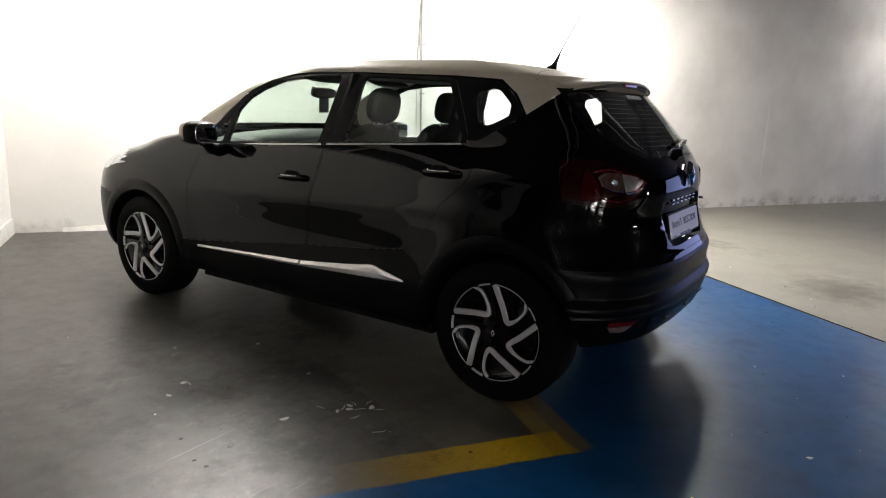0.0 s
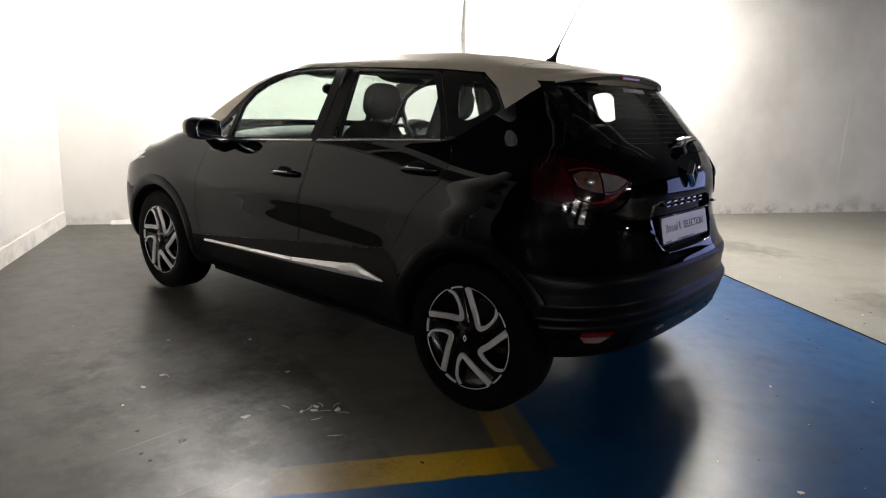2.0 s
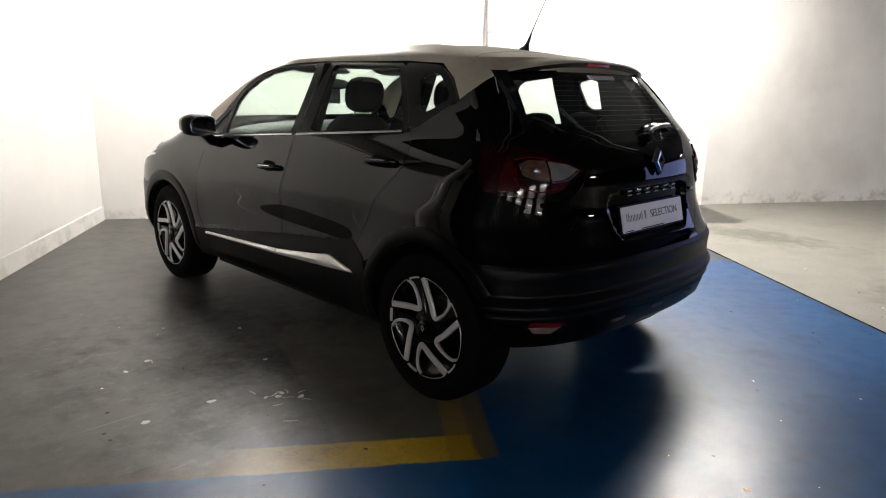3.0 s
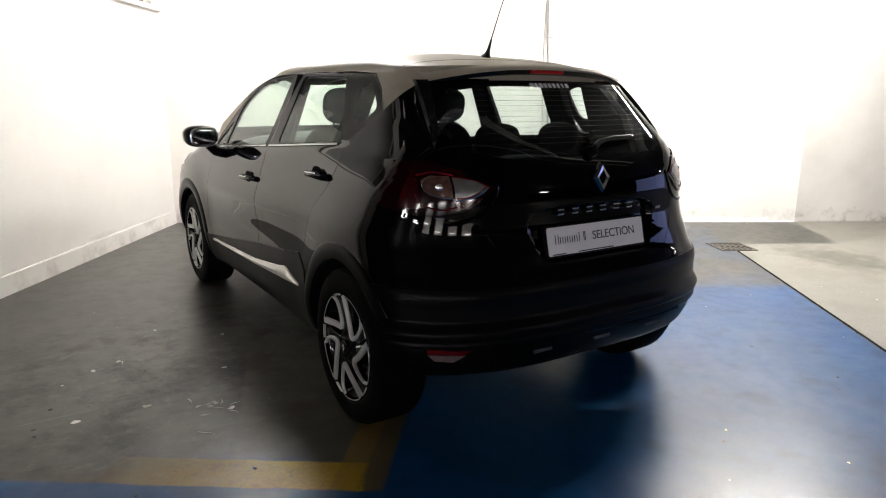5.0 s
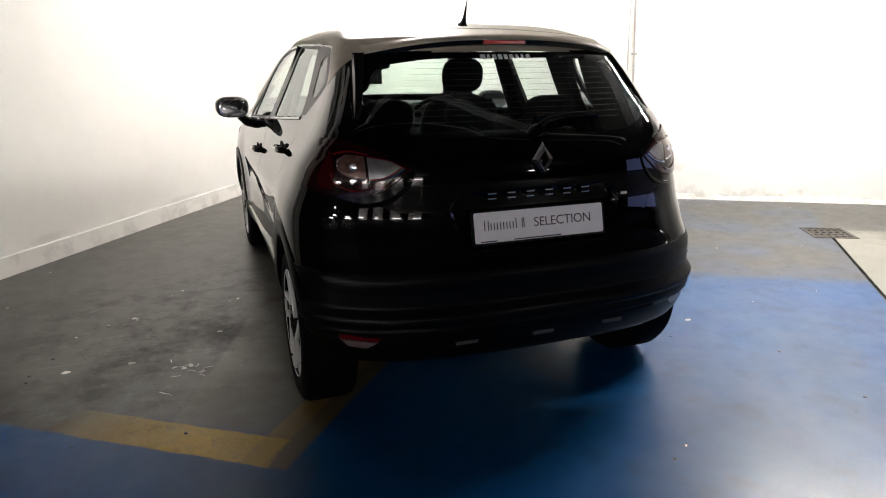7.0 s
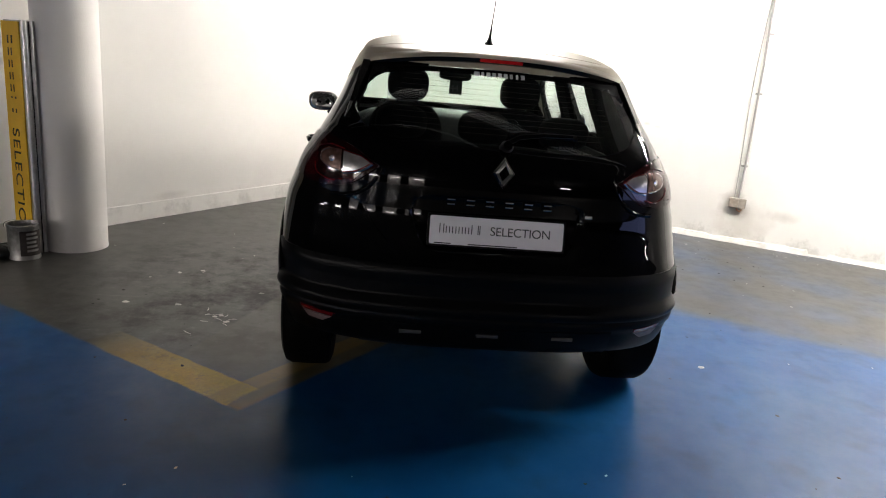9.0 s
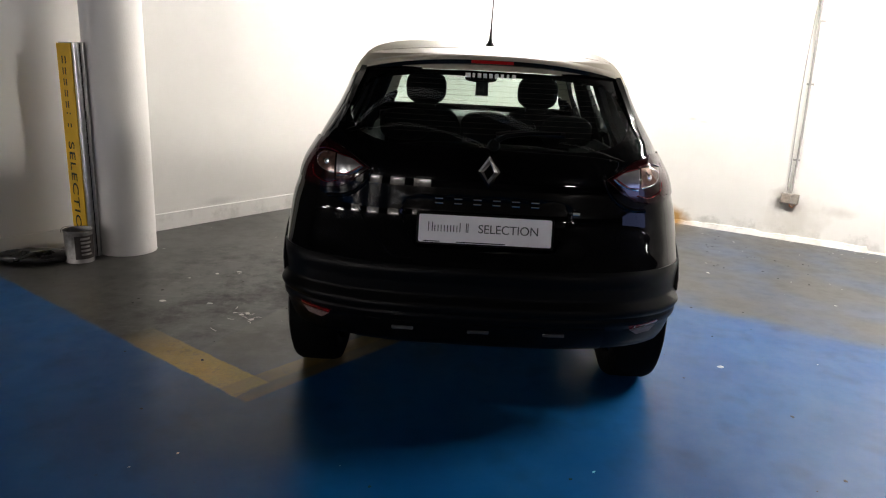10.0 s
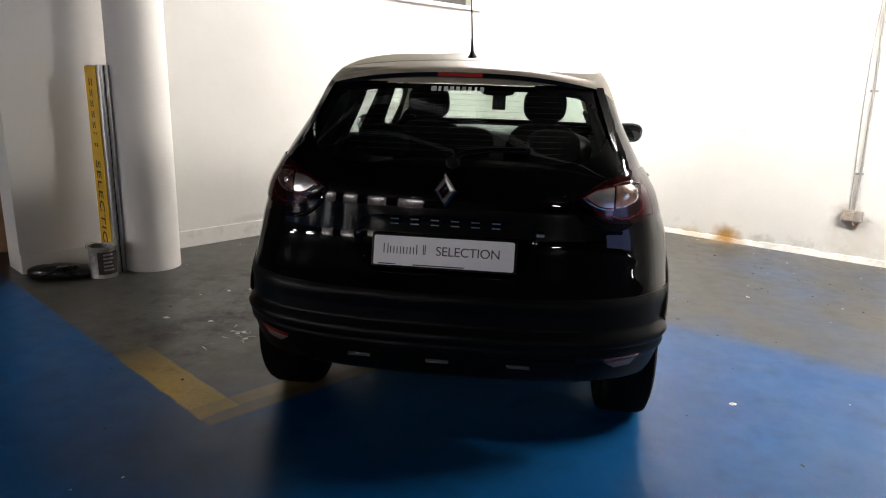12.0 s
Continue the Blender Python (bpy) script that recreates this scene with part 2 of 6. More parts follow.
def floor_paint():
    """Worn car-park floor: grey paint, a blue lane, yellow bay lines and bare concrete beyond the joint."""
    m, nt, b = material("painted_car_park_floor")
    pos = world_pos(nt)
    xyz = nt.nodes.new("ShaderNodeSeparateXYZ")
    link(nt, pos, xyz.inputs[0])
    fine, mid, big = noise_node(nt, pos, 60, 5, 0.65), noise_node(nt, pos, 7, 6, 0.62), noise_node(nt, pos, 0.9, 4)

    def along(nx, ny, wobble=0.0):
        d = math_node(nt, "ADD", math_node(nt, "MULTIPLY", xyz.outputs[0], nx), math_node(nt, "MULTIPLY", xyz.outputs[1], ny))
        if wobble:
            d = math_node(nt, "ADD", d, math_node(nt, "MULTIPLY_ADD", mid, wobble * 2, -wobble))
        return d

    def above(d, level, soft):
        return ramp(nt, d, level - soft, level + soft)

    def below(d, level, soft):
        return ramp(nt, d, level + soft, level - soft)

    def both(*masks):
        out = masks[0]
        for k in masks[1:]:
            out = math_node(nt, "MULTIPLY", out, k)
        return out

    def either(a, c):
        return math_node(nt, "MAXIMUM", a, c)

    bay, lane, wall = along(0.576, 0.818, 0.015), along(0.784, -0.621, 0.012), along(TO_A.x, TO_A.y, 0.10)
    run = along(-0.818, 0.576, 0.05)
    joint = along(0.784, -0.621, 0.0)
    # grey paint with lighter worn drifts, and pale scratches beside the bay
    soft = noise_node(nt, pos, 2.2, 2, 0.45)
    grey = mix_colour(nt, ramp(nt, soft, 0.3, 0.7), (0.031, 0.0297, 0.0268), (0.050, 0.0475, 0.0420))
    grey = mix_colour(nt, math_node(nt, "MULTIPLY", ramp(nt, big, 0.42, 0.72), 0.5), grey, (0.056, 0.0535, 0.048))
    scraped = spot_mask(nt, pos, (-1.50, 0.52, 0), 0.85, (1, 1.1, 1), 0.3)
    streaks = None
    for turn, seed in ((25, 0.0), (68, 3.7), (140, 8.1)):
        mp = nt.nodes.new("ShaderNodeMapping")
        mp.inputs["Rotation"].default_value = (0, 0, radians(turn))
        mp.inputs["Scale"].default_value = (1.6, 34, 1)
        mp.inputs["Location"].default_value = (seed, seed * 2, 0)
        link(nt, pos, mp.inputs["Vector"])
        one = ramp(nt, noise_node(nt, mp.outputs[0], 1.0, 3, 0.6), 0.66, 0.78)
        streaks = one if streaks is None else math_node(nt, "MAXIMUM", streaks, one)
    drift = ramp(nt, noise_node(nt, pos, 4.5, 4, 0.6), 0.50, 0.75)
    grey = mix_colour(nt, math_node(nt, "MULTIPLY", both(scraped, drift), 0.55), grey, (0.085, 0.082, 0.075))
    grey = mix_colour(nt, math_node(nt, "MULTIPLY", both(scraped, streaks), 0.85), grey, (0.25, 0.245, 0.23))
    grime = both(spot_mask(nt, pos, (-1.25, 0.75, 0), 0.95, (1.2, 0.9, 1), 0.4), ramp(nt, noise_node(nt, pos, 9, 5, 0.62), 0.40, 0.62))
    grey = mix_colour(nt, math_node(nt, "MULTIPLY", grime, 0.55), grey, (0.010, 0.0095, 0.009))
    stained = spot_mask(nt, pos, (-1.30, 0.95, 0), 1.45, (1.15, 0.85, 1), 0.25)
    film = ramp(nt, noise_node(nt, pos, 1.7, 6, 0.6), 0.38, 0.62)
    grey = mix_colour(nt, math_node(nt, "MULTIPLY", both(stained, film), 0.6), grey, (0.085, 0.081, 0.072))
    mottle = math_node(nt, "MULTIPLY_ADD", noise_node(nt, pos, 7.5, 8, 0.72), 0.6, math_node(nt, "MULTIPLY", noise_node(nt, pos, 2.1, 6, 0.6), 0.6))
    mottle = ramp(nt, mottle, 0.56, 0.70)
    grey = mix_colour(nt, math_node(nt, "MULTIPLY", both(stained, mottle), 0.62), grey, (0.0065, 0.0062, 0.0055))
    rubbed = ramp(nt, noise_node(nt, pos, 12, 8, 0.72), 0.54, 0.68)
    grey = mix_colour(nt, math_node(nt, "MULTIPLY", both(stained, rubbed), 0.38), grey, (0.13, 0.125, 0.110))
    flecks = ramp(nt, noise_node(nt, pos, 46, 4, 0.6), 0.66, 0.72)
    grey = mix_colour(nt, math_node(nt, "MULTIPLY", both(stained, flecks), 0.55), grey, (0.16, 0.155, 0.14))
    patch = both(above(along(0.943, -0.333, 0.02), -1.24, 0.010), below(along(1, 0), -0.55, 0.15), below(along(0, 1), 1.0, 0.2))
    grey = mix_colour(nt, math_node(nt, "MULTIPLY", patch, 0.92), grey, (0.082, 0.076, 0.061))
    # blue lane, rubbed grey in soft clouds
    blue = mix_colour(nt, ramp(nt, soft, 0.3, 0.7), (0.0012, 0.0450, 0.150), (0.0016, 0.0650, 0.202))
    blue = mix_colour(nt, math_node(nt, "MULTIPLY", ramp(nt, big, 0.48, 0.72), 0.4), blue, (0.010, 0.066, 0.150))
    blue = mix_colour(nt, math_node(nt, "MULTIPLY", ramp(nt, noise_node(nt, pos, 30, 3, 0.6), 0.70, 0.80), 0.35), blue, (0.004, 0.015, 0.04))
    blue = mix_colour(nt, math_node(nt, "MULTIPLY", ramp(nt, noise_node(nt, pos, 4.5, 2, 0.5), 0.52, 0.74), 0.4), blue, (0.003, 0.018, 0.048))
    in_blue = either(both(above(lane, -0.42, 0.012), below(joint, 2.06, 0.004), below(wall, 1.62, 0.10)), below(bay, -1.006, 0.012))
    in_blue = both(in_blue, below(joint, 2.06, 0.004))
    smear = both(ramp(nt, noise_node(nt, pos, 1.6, 3, 0.5), 0.42, 0.68), above(wall, 1.6, 0.2), above(lane, -0.2, 0.3), below(joint, 2.06, 0.004))
    tone = mix_colour(nt, either(in_blue, math_node(nt, "MULTIPLY", smear, 0.45)), grey, blue)
    # bare concrete
    conc = mix_colour(nt, ramp(nt, fine, 0.3, 0.7), (0.185, 0.177, 0.158), (0.22, 0.21, 0.188))
    conc = mix_colour(nt, math_node(nt, "MULTIPLY", ramp(nt, noise_node(nt, pos, 1.6, 3), 0.48, 0.66), 0.5), conc, (0.165, 0.155, 0.137))
    conc = mix_colour(nt, math_node(nt, "MULTIPLY", spot_mask(nt, pos, (2.72, -1.20, 0), 0.50, (0.9, 1.1, 1), 0.6), 0.85), conc, (0.080, 0.073, 0.062))
    conc = mix_colour(nt, math_node(nt, "MULTIPLY", spot_mask(nt, pos, (3.98, 0.42, 0), 0.62, (1.5, 0.8, 1), 0.9), 0.75), conc, (0.090, 0.083, 0.071))
    bare = both(above(joint, 2.068, 0.004), either(below(along(0.516, 0.857, 0.02), 3.05, 0.02), above(along(0.757, -0.654, 0.02), 2.95, 0.02)))
    tone = mix_colour(nt, bare, tone, conc)
    # joint: a dark groove
    groove = both(above(joint, 2.042, 0.003), below(joint, 2.070, 0.003), below(along(TO_A.x, TO_A.y), 2.95, 0.01))
    tone = mix_colour(nt, groove, tone, (0.012, 0.010, 0.009))
    # yellow lines
    worn = ramp(nt, math_node(nt, "ADD", mid, math_node(nt, "MULTIPLY", fine, 0.35)), 0.42, 0.62)
    leg = both(above(bay, -1.006, 0.006), below(bay, -0.825, 0.006), ramp(nt, run, 1.52, 0.85), above(run, 0.545, 0.01))
    other = both(above(lane, -0.600, 0.006), below(lane, -0.498, 0.010), above(bay, -1.006, 0.006), below(wall, 0.35, 0.25))
    ghost = both(above(lane, -0.505, 0.006), below(lane, -0.412, 0.008), above(bay, -1.000, 0.006), below(wall, 0.6, 0.3))
    yellow = mix_colour(nt, ramp(nt, fine, 0.3, 0.7), (0.40, 0.24, 0.005), (0.53, 0.335, 0.010))
    tone = mix_colour(nt, both(leg, math_node(nt, "MULTIPLY_ADD", worn, 0.65, 0.35)), tone, yellow)
    tone = mix_colour(nt, both(other, math_node(nt, "MULTIPLY_ADD", worn, 0.40, 0.12)), tone, (0.30, 0.18, 0.012))
    tone = mix_colour(nt, both(ghost, math_node(nt, "MULTIPLY_ADD", worn, 0.35, 0.12)), tone, (0.15, 0.095, 0.020))
    scuffed = ramp(nt, noise_node(nt, pos, 16, 7, 0.72), 0.52, 0.66)
    tone = mix_colour(nt, both(leg, scuffed, ramp(nt, run, 0.75, 1.35)), tone, (0.050, 0.046, 0.035))
    # rust water at the foot of the long wall
    rust = spot_mask(nt, pos, (2.02, 3.62, 0), 0.32, (1, 1.6, 1))
    tone = mix_colour(nt, math_node(nt, "MULTIPLY", rust, 0.5), tone, (0.26, 0.17, 0.07))
    # dirt
    tone = mix_colour(nt, math_node(nt, "MULTIPLY", ramp(nt, noise_node(nt, pos, 38, 2, 0.5), 0.70, 0.80), 0.35), tone, (0.012, 0.011, 0.010))
    link(nt, tone, b.inputs["Base Color"])
    r = math_node(nt, "MULTIPLY_ADD", soft, 0.06, 0.265)
    r = math_node(nt, "ADD", r, math_node(nt, "MULTIPLY", noise_node(nt, pos, 4, 2, 0.4), 0.05))
    r = math_node(nt, "ADD", r, math_node(nt, "MULTIPLY", both(stained, mottle), 0.10))
    r = math_node(nt, "ADD", r, math_node(nt, "MULTIPLY", ramp(nt, noise_node(nt, pos, 9, 7, 0.7), 0.45, 0.7), 0.07))
    r = math_node(nt, "ADD", r, math_node(nt, "MULTIPLY", bare, 0.3))
    link(nt, r, b.inputs["Roughness"])
    bump(nt, b, math_node(nt, "ADD", math_node(nt, "MULTIPLY", soft, 2.0), math_node(nt, "MULTIPLY", fine, 0.25)), 0.03, 0.004)
    gloss = math_node(nt, "MULTIPLY_ADD", noise_node(nt, pos, 5.5, 7, 0.68), 0.30, 0.075)
    gloss = math_node(nt, "MULTIPLY", gloss, math_node(nt, "MULTIPLY_ADD", both(stained, mottle), -0.5, 1.0))
    gloss = math_node(nt, "MULTIPLY", gloss, math_node(nt, "MULTIPLY_ADD", both(stained, rubbed), 0.6, 1.0))
    gloss = math_node(nt, "MULTIPLY", gloss, math_node(nt, "MULTIPLY_ADD", in_blue, -0.45, 1.55))
    link(nt, gloss, b.inputs["Specular IOR Level"])
    return m


FLOOR = floor_paint()

DARK_CHROME = plain("dark_chrome", (0.62, 0.62, 0.63), 0.10, 1.0, 0.05, 30)
LENS_PALE = plain("pale_reflector_lens", (0.15, 0.105, 0.10), 0.3, 0.0, 0.2, 60)
LENS_REFLECTOR = plain("dark_red_reflector", (0.12, 0.004, 0.006), 0.2, 0.0, 0.2, 60)
LID_BEIGE = plain("grimy_beige_plastic", (0.33, 0.28, 0.23), 0.5, 0.0, 0.25, 25)
JOINT_DARK = plain("dark_joint_filler", (0.010, 0.009, 0.008), 0.9, 0.0, 0.3, 30, spec=0.05)
LENS_LOW = plain("smoky_red_lens", (0.040, 0.0035, 0.0040), 0.12, 0.0, 0.4, 50, coat=0.5)
LENS_GUIDE = plain("red_light_guide", (0.10, 0.003, 0.005), 0.15, 0.0, 0.3, 60, coat=0.8)
DASH_GREY = plain("charcoal_dashboard_plastic", (0.030, 0.030, 0.031), 0.6, 0.0, 0.15, 40, grain=0.3)
BELT_METAL = plain("darkened_bright_trim", (0.36, 0.36, 0.36), 0.25, 1.0, 0.06, 30)
INSERT_GREY = plain("dull_grey_plastic", (0.045, 0.045, 0.047), 0.45, 0.0, 0.2, 40)
PIPE_WHITE = plain("white_painted_steel_pipe", (0.80, 0.79, 0.77), 0.35, 0.0, 0.06, 20)
HEATING = plain("brown_heating_wire", (0.02, 0.014, 0.01), 0.6)
LENS_EDGE = plain("wine_red_lens", (0.032, 0.0012, 0.0022), 0.1, 0.0, 0.15, 20, spec=0.25)

# ---- building blocks ----
def mesh_of(bm, material_, smooth=True, angle=35):
    me = bpy.data.meshes.new("mesh")
    bmesh.ops.recalc_face_normals(bm, faces=bm.faces)
    bm.to_mesh(me)
    bm.free()
    me.materials.append(material_)
    if smooth:
        for p in me.polygons:
            p.use_smooth = True
        me.set_sharp_from_angle(angle=radians(angle))
    return me


def part(name, bm, material_, parent=None, label="", smooth=True, angle=35):
    ob = new(name, mesh_of(bm, material_, smooth, angle))
    if parent is not None:
        ob.parent = parent
    if label:
        ob["label"] = label
    return ob


def thing(name, label, category, group="", kind="", at=None):
    ob = tagged(new(name), label, category, group, kind)
    if at is not None:
        ob.matrix_world = at
    return ob


def box(bm, x0, x1, y0, y1, z0, z1, m=None, bevel=0.0):
    ret = bmesh.ops.create_cube(bm, size=1.0)
    vs = ret["verts"]
    for v in vs:
        v.co = Vector((x0 + (v.co.x + 0.5) * (x1 - x0), y0 + (v.co.y + 0.5) * (y1 - y0), z0 + (v.co.z + 0.5) * (z1 - z0)))
    if bevel:
        es = list({e for v in vs for e in v.link_edges})
        r = bmesh.ops.bevel(bm, geom=es, offset=bevel, segments=2, affect="EDGES", profile=0.6)
        vs = list({v for f in r["faces"] for v in f.verts} | {v for v in vs if v.is_valid})
    if m is not None:
        bmesh.ops.transform(bm, matrix=m, verts=[v for v in vs if v.is_valid])
    return vs


def boxed(x0, x1, y0, y1, z0, z1, m=None, bevel=0.0):
    bm = bmesh.new()
    box(bm, x0, x1, y0, y1, z0, z1, m, bevel)
    return bm


def lathe(profile, n=32, axis="Z", closed=False):
    """A turned form from (radius, height) pairs."""
    bm = bmesh.new()
    rings = []
    for r, h in profile:
        ring = []
        for k in range(n):
            a = 2 * math.pi * k / n
            p = (r * math.cos(a), r * math.sin(a), h) if axis == "Z" else (h, r * math.cos(a), r * math.sin(a))
            ring.append(bm.verts.new(p))
        rings.append(ring)
    pairs = list(zip(rings, rings[1:])) + ([(rings[-1], rings[0])] if closed else [])
    for a, c in pairs:
        for k in range(n):
            bm.faces.new((a[k], a[(k + 1) % n], c[(k + 1) % n], c[k]))
    if not closed:
        if profile[0][0] > 1e-5:
            bm.faces.new(rings[0])
        if profile[-1][0] > 1e-5:
            bm.faces.new(rings[-1])
    return bm


def tube(points, radius, n=8, bm=None, taper=None):
    """A round bar along a line of points."""
    bm = bm or bmesh.new()
    pts = [Vector(p) for p in points]
    rings = []
    for i, p in enumerate(pts):
        d = (pts[min(i + 1, len(pts) - 1)] - pts[max(i - 1, 0)]).normalized()
        side = d.cross(Vector((0, 0, 1)) if abs(d.z) < 0.9 else Vector((1, 0, 0))).normalized()
        up = side.cross(d)
        r = radius if taper is None else radius + (taper - radius) * i / (len(pts) - 1)
        rings.append([bm.verts.new(p + r * (math.cos(2 * math.pi * k / n) * side + math.sin(2 * math.pi * k / n) * up)) for k in range(n)])
    for a, c in zip(rings, rings[1:]):
        for k in range(n):
            bm.faces.new((a[k], a[(k + 1) % n], c[(k + 1) % n], c[k]))
    bm.faces.new(rings[0][::-1])
    bm.faces.new(rings[-1])
    return bm


def prism(points, depth, bevel=0.0):
    """A flat outline in (x, z) with a depth along y, from y = 0 to y = depth."""
    bm = bmesh.new()
    low = [bm.verts.new((x, 0, z)) for x, z in points]
    high = [bm.verts.new((x, depth, z)) for x, z in points]
    bm.faces.new(low)
    bm.faces.new(high[::-1])
    for k in range(len(points)):
        j = (k + 1) % len(points)
        bm.faces.new((low[k], high[k], high[j], low[j]))
    if bevel:
        bmesh.ops.bevel(bm, geom=bm.edges[:], offset=bevel, segments=1, affect="EDGES")
    return bm


def lettering(text, size, material_, parent, m, name="lettering", spacing=1.0, extrude=0.0008):
    cu = bpy.data.curves.new("text", "FONT")
    cu.body, cu.size, cu.extrude, cu.align_x, cu.align_y, cu.space_character = text, size, extrude, "LEFT", "CENTER", spacing
    tmp = bpy.data.objects.new("text", cu)
    scene.collection.objects.link(tmp)
    me = bpy.data.meshes.new_from_object(tmp.evaluated_get(bpy.context.evaluated_depsgraph_get()))
    bpy.data.objects.remove(tmp)
    bpy.data.curves.remove(cu)
    me.materials.clear()
    me.materials.append(material_)
    ob = new(name, me)
    ob.parent = parent
    ob.matrix_basis = m
    return ob


def frame_matrix(origin, along, up=(0, 0, 1)):
    """x runs along, z up, y to the left of along."""
    x = Vector(along).normalized()
    z = Vector(up).normalized()
    y = z.cross(x)
    m = Matrix((x, y, z)).transposed().to_4x4()
    m.translation = Vector(origin)
    return m


# ---- room ----
floor = tagged(part("floor", boxed(-24, 22, -24, 12, -0.2, 0.0), FLOOR, None, "", False), "worn car-park floor in grey and blue paint with yellow bay lines", "floor", "", "structure")
ceiling = tagged(part("ceiling", boxed(-24, 22, -24, 12, CEILING, CEILING + 0.25), CEILING_PAINT, None, "", False), "plain unseen ceiling, coloured dark to cut bounce light", "ceiling", "", "structure")

M_A = frame_matrix(CORNER, ALONG_A)          # x along the long wall from the corner, y into the wall
E_END = 6.82
wall = tagged(part("wall_a", boxed(-0.3, E_END, 0, 0.3, -0.1, CEILING + 0.1, M_A), WALL_STAINED, None, "", False), "bright white painted wall with rust and grime at its foot", "wall", "", "structure")
tagged(part("wall_b", boxed(E_END, 24, 0, 0.3, -0.1, CEILING + 0.1, M_A), WALL_OLD, None, "", False), "older off-white wall with flaking paint along its foot", "wall", "", "structure")

# short wall with the high window
M_B = frame_matrix(CORNER, -ALONG_B)         # x runs from the corner towards the wall's free end, y into the room
B_END = 4.88
W_LOW, W_TOP, W_NEAR, W_FAR = 2.222, 2.92, 0.12, 4.62
bm = bmesh.new()
box(bm, 0.0, B_END, -0.28, 0, -0.1, W_LOW, M_B)
box(bm, 0.0, B_END, -0.28, 0, W_TOP, CEILING + 0.1, M_B)
box(bm, 0.0, W_NEAR, -0.28, 0, W_LOW, W_TOP, M_B)
box(bm, W_FAR, B_END, -0.28, 0, W_LOW, W_TOP, M_B)
tagged(part("wall_c", bm, WALL_WHITE, None, "", False), "white painted side wall with a high window", "wall", "", "structure")
bm = boxed(0.02, B_END, 0, 0.018, -0.05, 0.138, M_B, 0.004)
tagged(part("baseboard", bm, WALL_WHITE, None, "", False), "low white plinth along the foot of the side wall", "baseboard", "", "structure")
win = thing("window_1", "high grey window with a white painted frame", "window", "", "structure")
bm = bmesh.new()
box(bm, 0.035, W_FAR + 0.05, -0.02, 0.050, W_LOW - 0.050, W_LOW - 0.004, M_B, 0.006)
box(bm, W_NEAR, W_FAR, -0.08, 0.012, W_TOP - 0.05, W_TOP, M_B)
box(bm, W_NEAR, W_NEAR + 0.05, -0.08, 0.012, W_LOW, W_TOP - 0.05, M_B)
box(bm, W_FAR - 0.05, W_FAR, -0.08, 0.012, W_LOW, W_TOP - 0.05, M_B)
part("window_frame", bm, WINDOW_FRAME, win, "white frame with a projecting sill", False)
for k in (1.62, 3.12):
    part("mullion", boxed(k - 0.025, k + 0.025, -0.08, 0.010, W_LOW, W_TOP - 0.05, M_B), WINDOW_FRAME, win, "", False)
for a, c in ((W_NEAR + 0.05, 1.595), (1.645, 3.095), (3.145, W_FAR - 0.05)):
    part("pane", boxed(a, c, -0.075, -0.065, W_LOW, W_TOP - 0.05, M_B), FROSTED, win, "", False)

# plain unseen walls that close the place, dark in colour to cut fill light
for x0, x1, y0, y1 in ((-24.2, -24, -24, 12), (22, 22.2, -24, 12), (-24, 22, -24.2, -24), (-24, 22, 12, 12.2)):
    tagged(part("wall_far", boxed(x0, x1, y0, y1, -0.1, CEILING + 0.1), LOW_BOUNCE_WALL, None, "", False), "plain unseen wall, coloured dark to cut bounce light", "wall", "", "structure")

# open joint between the painted floor and the bare concrete
bm = bmesh.new()
joint_at, joint_dir = Vector((0.784, -0.621, 0)) * 2.056, Vector((0.621, 0.784, 0))
across = Vector((0.784, -0.621, 0))
rows = []
for k in range(260):
    t = -5.0 + 8.24 * k / 259
    p = joint_at + joint_dir * t
    a, c = 0.010 + 0.006 * noise.noise(p * 9), 0.010 + 0.006 * noise.noise(p * 9 + Vector((5, 5, 5)))
    rows.append([bm.verts.new(p - across * a + Vector((0, 0, 0.001))), bm.verts.new(p - across * (a - 0.003) + Vector((0, 0, 0.0025))), bm.verts.new(p + across * c + Vector((0, 0, 0.001)))])
for a, c in zip(rows, rows[1:]):
    for k in range(2):
        bm.faces.new((a[k], a[k + 1], c[k + 1], c[k]))
tagged(part("floor_joint", bm, JOINT_DARK), "dark ragged joint between blue paint and bare concrete", "floor joint", "", "structure")

# round column
COL = Vector((-2.513, 1.613, 0))
bm = lathe([(0.197, -0.05), (0.197, 0.0), (0.195, 0.03), (0.195, CEILING + 0.05)], 48)
col = tagged(part("column", bm, COLUMN_WHITE), "round white painted concrete column beside the side wall", "column", "", "structure")
col.matrix_world = Matrix.Translation(COL)
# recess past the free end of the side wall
tagged(part("wall_d", boxed(B_END + 0.02, B_END + 4.0, -2.6, -2.3, -0.1, CEILING + 0.1, M_B), LOW_BOUNCE_WALL, None, "", False), "dim wall of the recess past the side wall", "wall", "", "structure")

